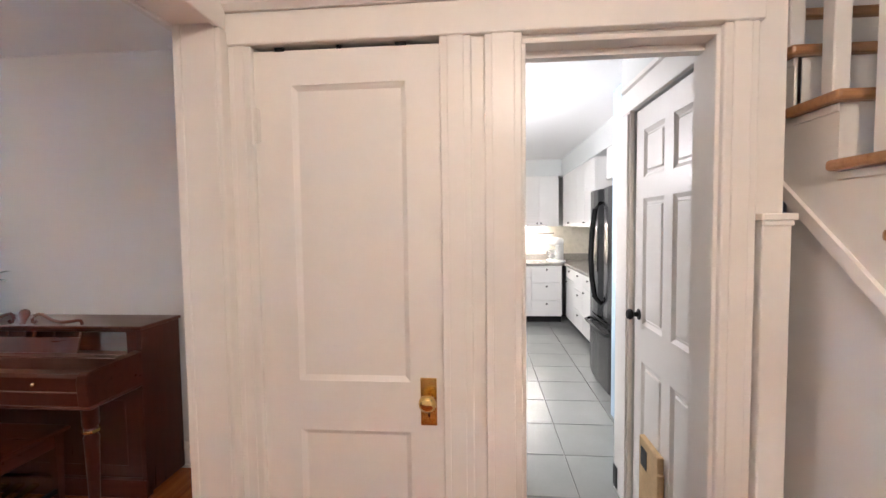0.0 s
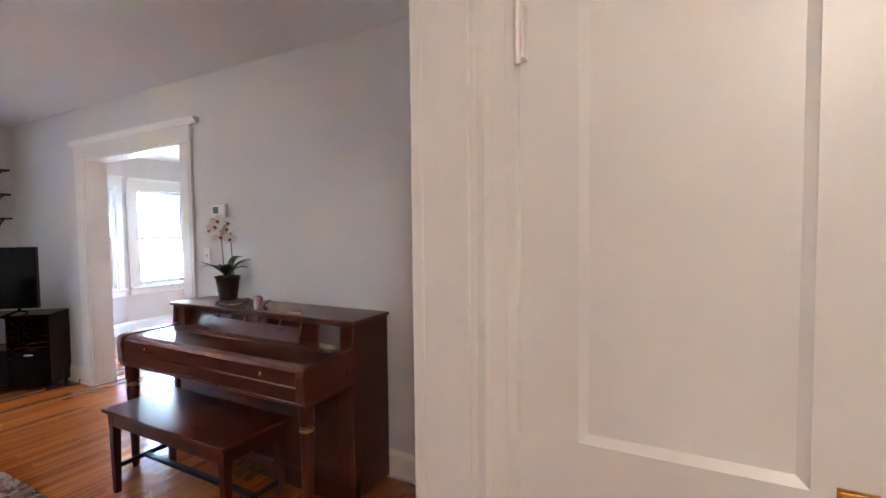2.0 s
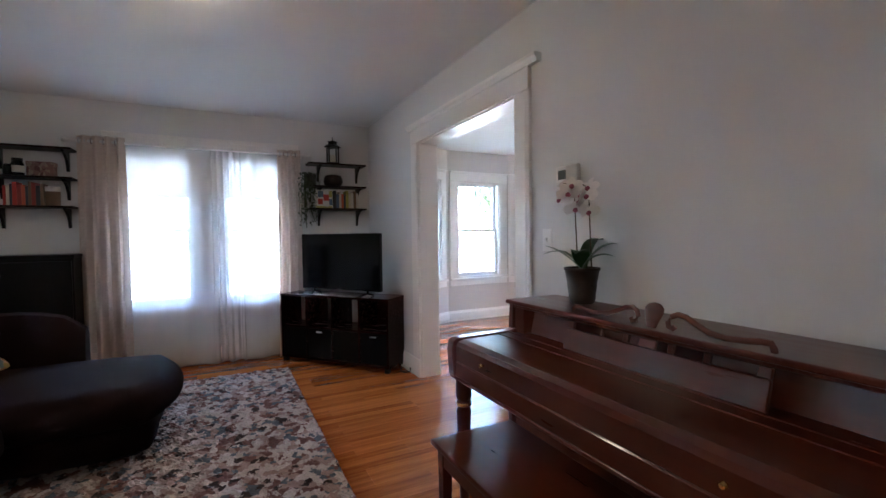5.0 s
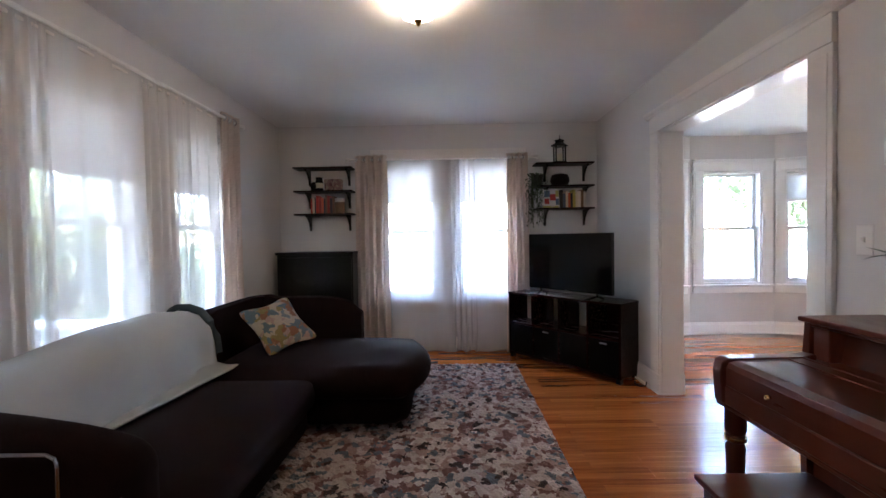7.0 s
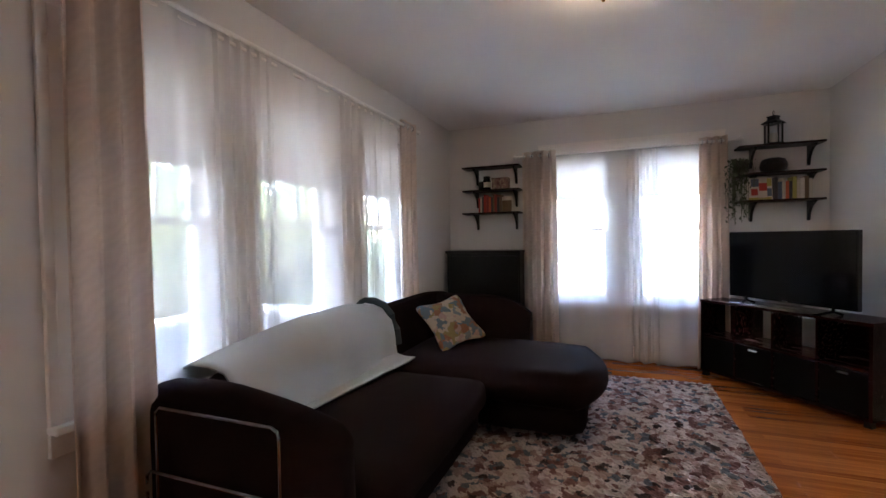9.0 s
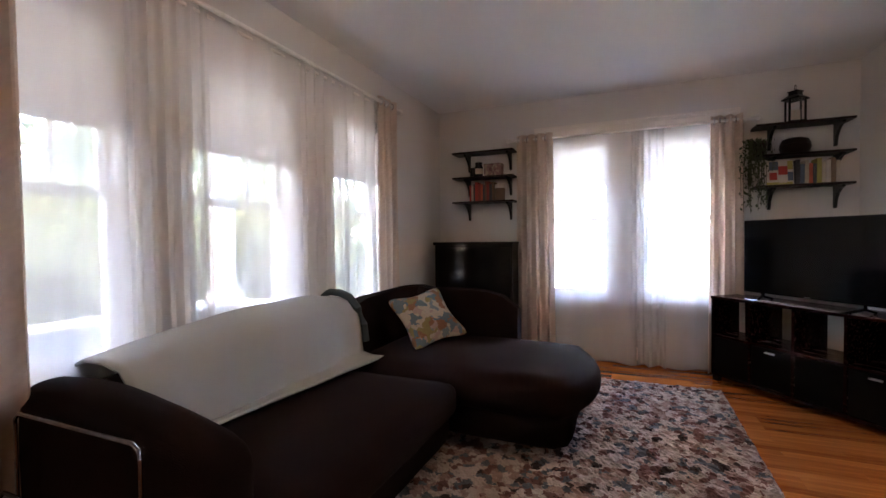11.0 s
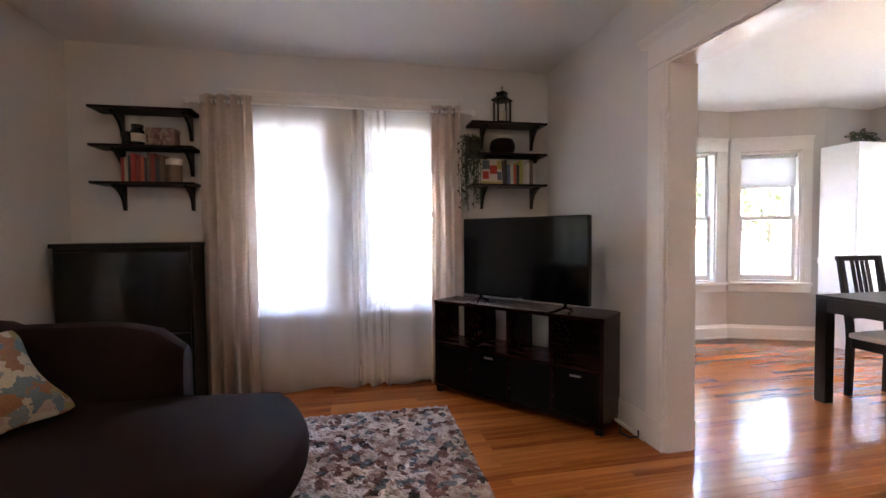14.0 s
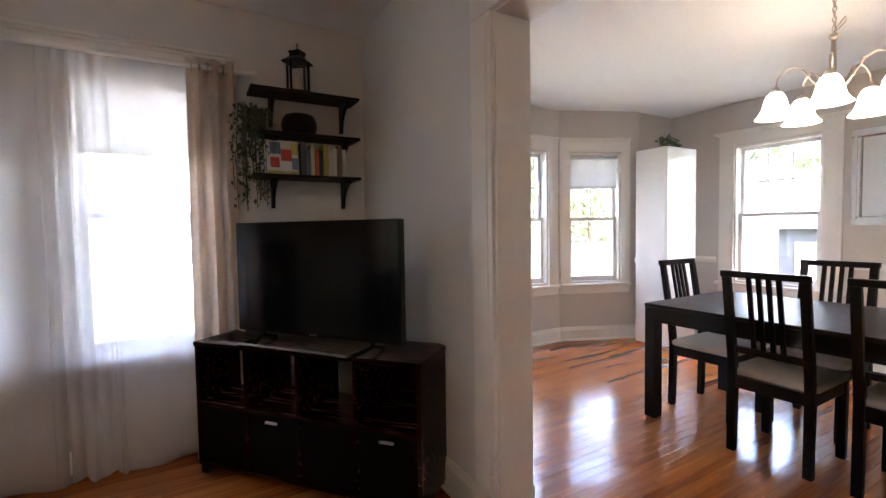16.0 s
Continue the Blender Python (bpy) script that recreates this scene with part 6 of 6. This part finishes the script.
# pan added to go with the kitchen light; it gives off none itself
kl = thing("kitchen_ceiling_light", pose(0.2, 4.6, 2.46), "round kitchen ceiling light", "ceiling light")
part("pan", lathe([(0.17, 0.0), (0.17, -0.02), (0.16, -0.03)], 24), STEEL, kl, smooth=True)
uc = thing("under_cabinet_light", pose(0.5, 6.98, 1.43), "lit strip lamp under the wall cabinets", "lamp")
part("housing", boxes((-0.4, 0.5, -0.03, 0.03, 0.0, 0.009)), WHITE, uc)
part("strip", boxes((-0.38, 0.48, -0.02, 0.02, -0.006, -0.0005)), glow("warm_strip", (1.0, 0.9, 0.72), 1.2), uc, "glowing strip")

# ---- outside ----
GZ = -0.75
bm = bmesh.new()
bmesh.ops.create_grid(bm, x_segments=40, y_segments=40, size=400, matrix=pose(0, 0, GZ))
struct("ground", bm, GRASS, "grass lawn reaching the horizon", "ground")
struct("road", boxes((-200, 200, -19, -12, GZ + 0.004, GZ + 0.012)), ASPHALT, "grey asphalt street", "road")
struct("pavement", boxes((-200, 200, -10.8, -9.3, GZ + 0.004, GZ + 0.06)), GROUT, "pale concrete pavement", "pavement")
struct("driveway", boxes((-10.2, -7.8, 6.7, 13.6, GZ + 0.004, GZ + 0.02)), ASPHALT, "asphalt drive to the garage", "road")
pr = thing("porch", None, "covered front porch with white posts and a shingled half wall", "porch", kind="structure")
part("deck", boxes((-5.9, 3.0, -3.45, -1.27, -0.22, -0.10)), PORCH, pr)
part("half_wall", boxes((-5.72, 3.0, -3.32, -3.16, GZ, 0.50), (-5.72, -5.56, -3.16, -1.30, GZ, 0.50)), GREY_SIDING, pr)
part("cap", boxes((-5.78, 3.0, -3.38, -3.10, 0.50, 0.55), (-5.78, -5.50, -3.10, -1.30, 0.50, 0.55), bevel=0.01), SIDING, pr)
for x in (-5.64, -2.2, 1.2):
    part("post", boxes((x - 0.09, x + 0.09, -3.33, -3.15, 0.55, 2.45), (x - 0.12, x + 0.12, -3.36, -3.12, 0.55, 0.63), (x - 0.12, x + 0.12, -3.36, -3.12, 2.36, 2.45), bevel=0.006), SIDING, pr)
part("roof", boxes((-6.0, 3.2, -3.6, -1.27, 2.55, 2.68), (-5.8, 3.0, -3.36, -3.14, 2.45, 2.55)), SIDING, pr)


def house(m, w, d, h, siding, label, cols=3, storeys=2, door=True, porch=True):
    """A gabled house whose front is y = 0, looking to +y."""
    hs = thing("house", m, label, "house")
    part("wall", boxes((-w / 2, w / 2, -d, 0, 0, h)), siding, hs)
    part("roof", prism([(-w / 2 - 0.4, h), (0, h + w * 0.38), (w / 2 + 0.4, h), (w / 2 + 0.4, h + 0.18), (0, h + w * 0.38 + 0.2), (-w / 2 - 0.4, h + 0.18)], -d - 0.4, 0.4, "y"), ROOF, hs)
    part("gable", prism([(-w / 2, h), (w / 2, h), (0, h + w * 0.37)], -0.2, 0.0, "y"), siding, hs)
    for s in range(storeys):
        for k in range(cols):
            x, z = -w / 2 + w * (k + 0.5) / cols, 1.0 + s * 2.8
            if door and s == 0 and k == cols // 2:
                part("door", boxes((x - 0.5, x + 0.5, 0.0, 0.05, 0.2, 2.3), bevel=0.02), BOOKS[4], hs)
                continue
            wn = part("window", boxes((x - 0.6, x - 0.48, 0, 0.06, z - 0.1, z + 1.6), (x + 0.48, x + 0.6, 0, 0.06, z - 0.1, z + 1.6), (x - 0.48, x + 0.48, 0, 0.06, z + 1.48, z + 1.6), (x - 0.48, x + 0.48, 0, 0.06, z - 0.1, z + 0.02), (x - 0.48, x + 0.48, 0, 0.04, z + 0.72, z + 0.78)), SIDING, hs)
            part("pane", boxes((x - 0.48, x + 0.48, 0.005, 0.02, z, z + 1.5)), DARK_PANE, wn)
    if porch:
        part("porch_roof", boxes((-w / 2, w / 2, 0, 2.0, 2.7, 2.9)), ROOF, hs)
        part("porch_deck", boxes((-w / 2, w / 2, 0, 2.0, 0, 0.35)), GREY_SIDING, hs)
        for x in (-w / 2 + 0.2, -w / 6, w / 6, w / 2 - 0.2):
            part("porch_post", boxes((x - 0.1, x + 0.1, 1.7, 1.9, 0.35, 2.7)), SIDING, hs)
    return hs


house(pose(-6.0, -25, GZ), 8.5, 9, 5.6, SIDING, "white two-storey house across the street", 3)
house(pose(5.5, -26, GZ), 8, 9, 5.4, GREY_SIDING, "grey two-storey house across the street", 3)
house(pose(-17.5, -25.5, GZ), 8.5, 9, 5.6, GREY_SIDING, "pale grey house across the street", 3)
house(pose(-19.5, -1.0, GZ, 0, 0, -90), 8.0, 7, 5.6, SIDING, "white neighbouring house beyond the end window", 3, porch=False, door=False)
house(pose(-13.0, 31.0, GZ, 0, 0, 180), 10, 8, 5.6, SIDING, "white house behind the garage", 4, porch=False)
gr = thing("garage", pose(-9.0, 14.0, GZ), "pale blue-grey sided garage with a white door", "garage")
part("wall", boxes((-0.75, 3.6, 0, 5.5, 0, 1.93)), PALE_BLUE, gr)
for k in range(9):
    part("siding_board", boxes((-0.76, -0.02, -0.02, 0.0, 0.2 * k + 0.01, 0.2 * k + 0.195)), PALE_BLUE, gr)
part("roof", prism([(-0.3, 1.93), (2.75, 3.4), (5.8, 1.93), (5.8, 2.05), (2.75, 3.52), (-0.3, 2.05)], -1.2, 4.0, "x"), ROOF, gr)
part("fascia", boxes((-1.15, 3.95, -0.34, -0.30, 1.88, 2.08)), SIDING, gr)
part("door_frame", boxes((0.0, 3.3, -0.03, 0.0, 0.0, 1.88)), ASPHALT, gr)
gd = part("garage_door", boxes((0.35, 3.0, -0.06, -0.03, 0.0, 1.55)), SIDING, gr)
for k in range(1, 4):
    part("panel_joint", boxes((0.35, 3.0, -0.062, -0.06, 0.38 * k, 0.38 * k + 0.012)), PALE_BLUE, gd)
fn = thing("fence", pose(-10.4, 3.0, GZ), "weathered board fence behind the bay", "fence")
for k in range(58):
    part("board", boxes((-0.012, 0.012, 0.15 * k, 0.15 * k + 0.135, 0, 1.65)), FENCE, fn)
part("rail", boxes((-0.05, -0.012, 0, 8.7, 0.4, 0.5), (-0.05, -0.012, 0, 8.7, 1.3, 1.4)), FENCE, fn)


def tree(m, h, r, n, seed, label, leaf=0.16, low=0.35):
    """A tapered trunk with limbs, and a crown of many small leaves gathered in clumps."""
    rr = random.Random(seed)
    t = thing("tree", m, label, "tree", "trees outside")
    bm = tube([(0.04 * math.sin(i), 0.05 * math.cos(i * 1.3), h * 0.75 * i / 6) for i in range(7)], 0.035 * h * 0.5, 9, taper=0.35)
    ends = []
    for k in range(11):
        a, z0 = rr.uniform(0, 6.28), h * rr.uniform(low, 0.7)
        ln = r * rr.uniform(0.55, 0.95)
        e = Vector((ln * math.cos(a), ln * math.sin(a), z0 + h * rr.uniform(0.05, 0.25)))
        tube([(0, 0, z0), (e.x * 0.5, e.y * 0.5, (z0 + e.z) / 2 + 0.1), e], 0.012 * h * 0.5, 6, bm, 0.3)
        ends.append(e)
    part("trunk", bm, BARK, t)
    vs, fc = [], []
    clumps = ends + [Vector((rr.gauss(0, r * 0.4), rr.gauss(0, r * 0.4), h * rr.uniform(low + 0.15, 1.0))) for _ in range(18)]
    for k in range(n):
        c = clumps[k % len(clumps)]
        p = c + Vector((rr.gauss(0, r * 0.17), rr.gauss(0, r * 0.17), rr.gauss(0, r * 0.13)))
        q = Euler((rr.uniform(0, 6), rr.uniform(0, 6), rr.uniform(0, 6))).to_matrix()
        s = leaf * rr.uniform(0.6, 1.2)
        b = len(vs)
        vs += [tuple(p + q @ Vector(v) * s) for v in ((-1, 0, 0), (0, -0.5, 0.1), (1, 0, 0), (0, 0.5, 0.1))]
        fc.append((b, b + 1, b + 2, b + 3))
    me = bpy.data.meshes.new("crown")
    me.from_pydata(vs, [], fc)
    me.materials.append(FOLIAGE)
    cr = new("crown", me)
    cr.parent = t
    return t


tree(pose(-7.3, -7.2, GZ), 4.0, 1.6, 2600, 1, "leafy garden tree before the porch", 0.12, 0.12)
tree(pose(-4.4, -7.8, GZ), 6.5, 2.2, 3000, 2, "leafy street tree by the pavement", 0.14, 0.2)
tree(pose(-1.2, -6.4, GZ), 3.4, 1.5, 2400, 3, "leafy garden shrub tree before the porch", 0.11, 0.12)
tree(pose(-12.0, -9.0, GZ), 7.5, 2.6, 2600, 4, "tall leafy tree along the street", 0.17)
tree(pose(-10.2, 20.5, GZ), 8.5, 2.6, 3600, 5, "leafy tree behind the garage", 0.18, 0.3)
tree(pose(-13.5, 9.5, GZ), 7.0, 2.4, 3000, 6, "leafy tree beyond the fence", 0.16, 0.2)
tree(pose(-12.4, 11.2, GZ), 5.2, 1.9, 2600, 7, "bushy small tree beyond the fence", 0.12, 0.1)
tree(pose(-17.5, 6.0, GZ), 6.0, 1.9, 2600, 8, "bushy tree beyond the fence", 0.13, 0.12)

for _x, _y, _h, _k in ((-6.4, -5.2, 2.7, 11), (-8.8, -4.9, 2.9, 12), (-9.8, -7.4, 3.3, 13), (-3.9, -5.6, 2.5, 14)):
    tree(pose(_x, _y, GZ), _h, 1.75, 6500, _k, "dense leafy shrub growing beside the porch", 0.085, 0.04)

# ---- floors ----
BW = 0.057
lens = (0.6, 0.9, 1.2, 1.5, 1.8)


def board_mesh(ln):
    w, c, h = BW / 2 - 0.0002, 0.0005, 0.02
    vs = [(x, y, z) for z, i in ((-h, 0), (-c, 0), (0, c)) for x, y in ((-w + i, i), (w - i, i), (w - i, ln - 0.0003 - i), (-w + i, ln - 0.0003 - i))]
    fc = [(8, 9, 10, 11)] + [(a + k, a + (k + 1) % 4, a + 4 + (k + 1) % 4, a + 4 + k) for a in (0, 4) for k in range(4)]
    return vs, fc


shared = {}
for ln in lens:
    vs, fc = board_mesh(ln)
    me = bpy.data.meshes.new("floorboard")
    me.from_pydata(vs, [], fc)
    me.materials.append(BOARD)
    shared[ln] = me
floor = thing("floor", None, "varnished narrow heart-pine strip floor", "floor", kind="structure")
rf = random.Random(12)
rv, rc = [], []
made = 0
x = -7.30
while x < 0.94:
    y, y_end = -1.11, (6.39 if x < -2.35 else (2.49 if x < -0.9 else 1.36))
    first = True
    while y < y_end - 0.02:
        ln = rf.choice(lens)
        if first:
            ln = rf.choice(lens[:4])
            first = False
        left = round((y_end - y) / 0.3) * 0.3
        if ln > left - 0.01:
            ln = min(lens, key=lambda q: abs(q - left)) if left >= 0.6 else 0.6
        if -6.30 < x < -3.90 and 1.2 < y + ln / 2 < 6.0 and made < 300:
            ob = new("floorboard", shared[ln])
            ob.location = (x + BW / 2, y, 0)
            ob.parent = floor
            made += 1
        else:
            vs, fc = board_mesh(ln)
            b = len(rv)
            rv += [(vx + x + BW / 2, vy + y, vz) for vx, vy, vz in vs]
            rc += [tuple(i + b for i in f) for f in fc]
        y += ln
    x += BW
me = bpy.data.meshes.new("floorboards_rest")
me.from_pydata(rv, [], rc)
me.materials.append(BOARD_REST)
ob = new("floorboards_rest", me)
ob.parent = floor
tagged(ob, "joined floorboards of the farther floor", kind="stuff")

tiles = thing("floor_kitchen", None, "grey ceramic tile kitchen floor", "floor", kind="structure")
me = bpy.data.meshes.new("tile")
bm = boxes((0.003, 0.442, 0.003, 0.442, -0.006, 0.004), bevel=0.002)
bm.to_mesh(me)
bm.free()
me.materials.append(TILE)
for i in range(7):
    for j in range(13):
        ob = new("tile", me)
        ob.location = (-1.26 + 0.445 * i, 1.42 + 0.445 * j, 0)
        ob.parent = tiles
struct("threshold", boxes((0.14, 0.67, 1.33, 1.43, 0.001, 0.012), bevel=0.003), OAK_TREAD, "oak threshold between hall and kitchen", "threshold")
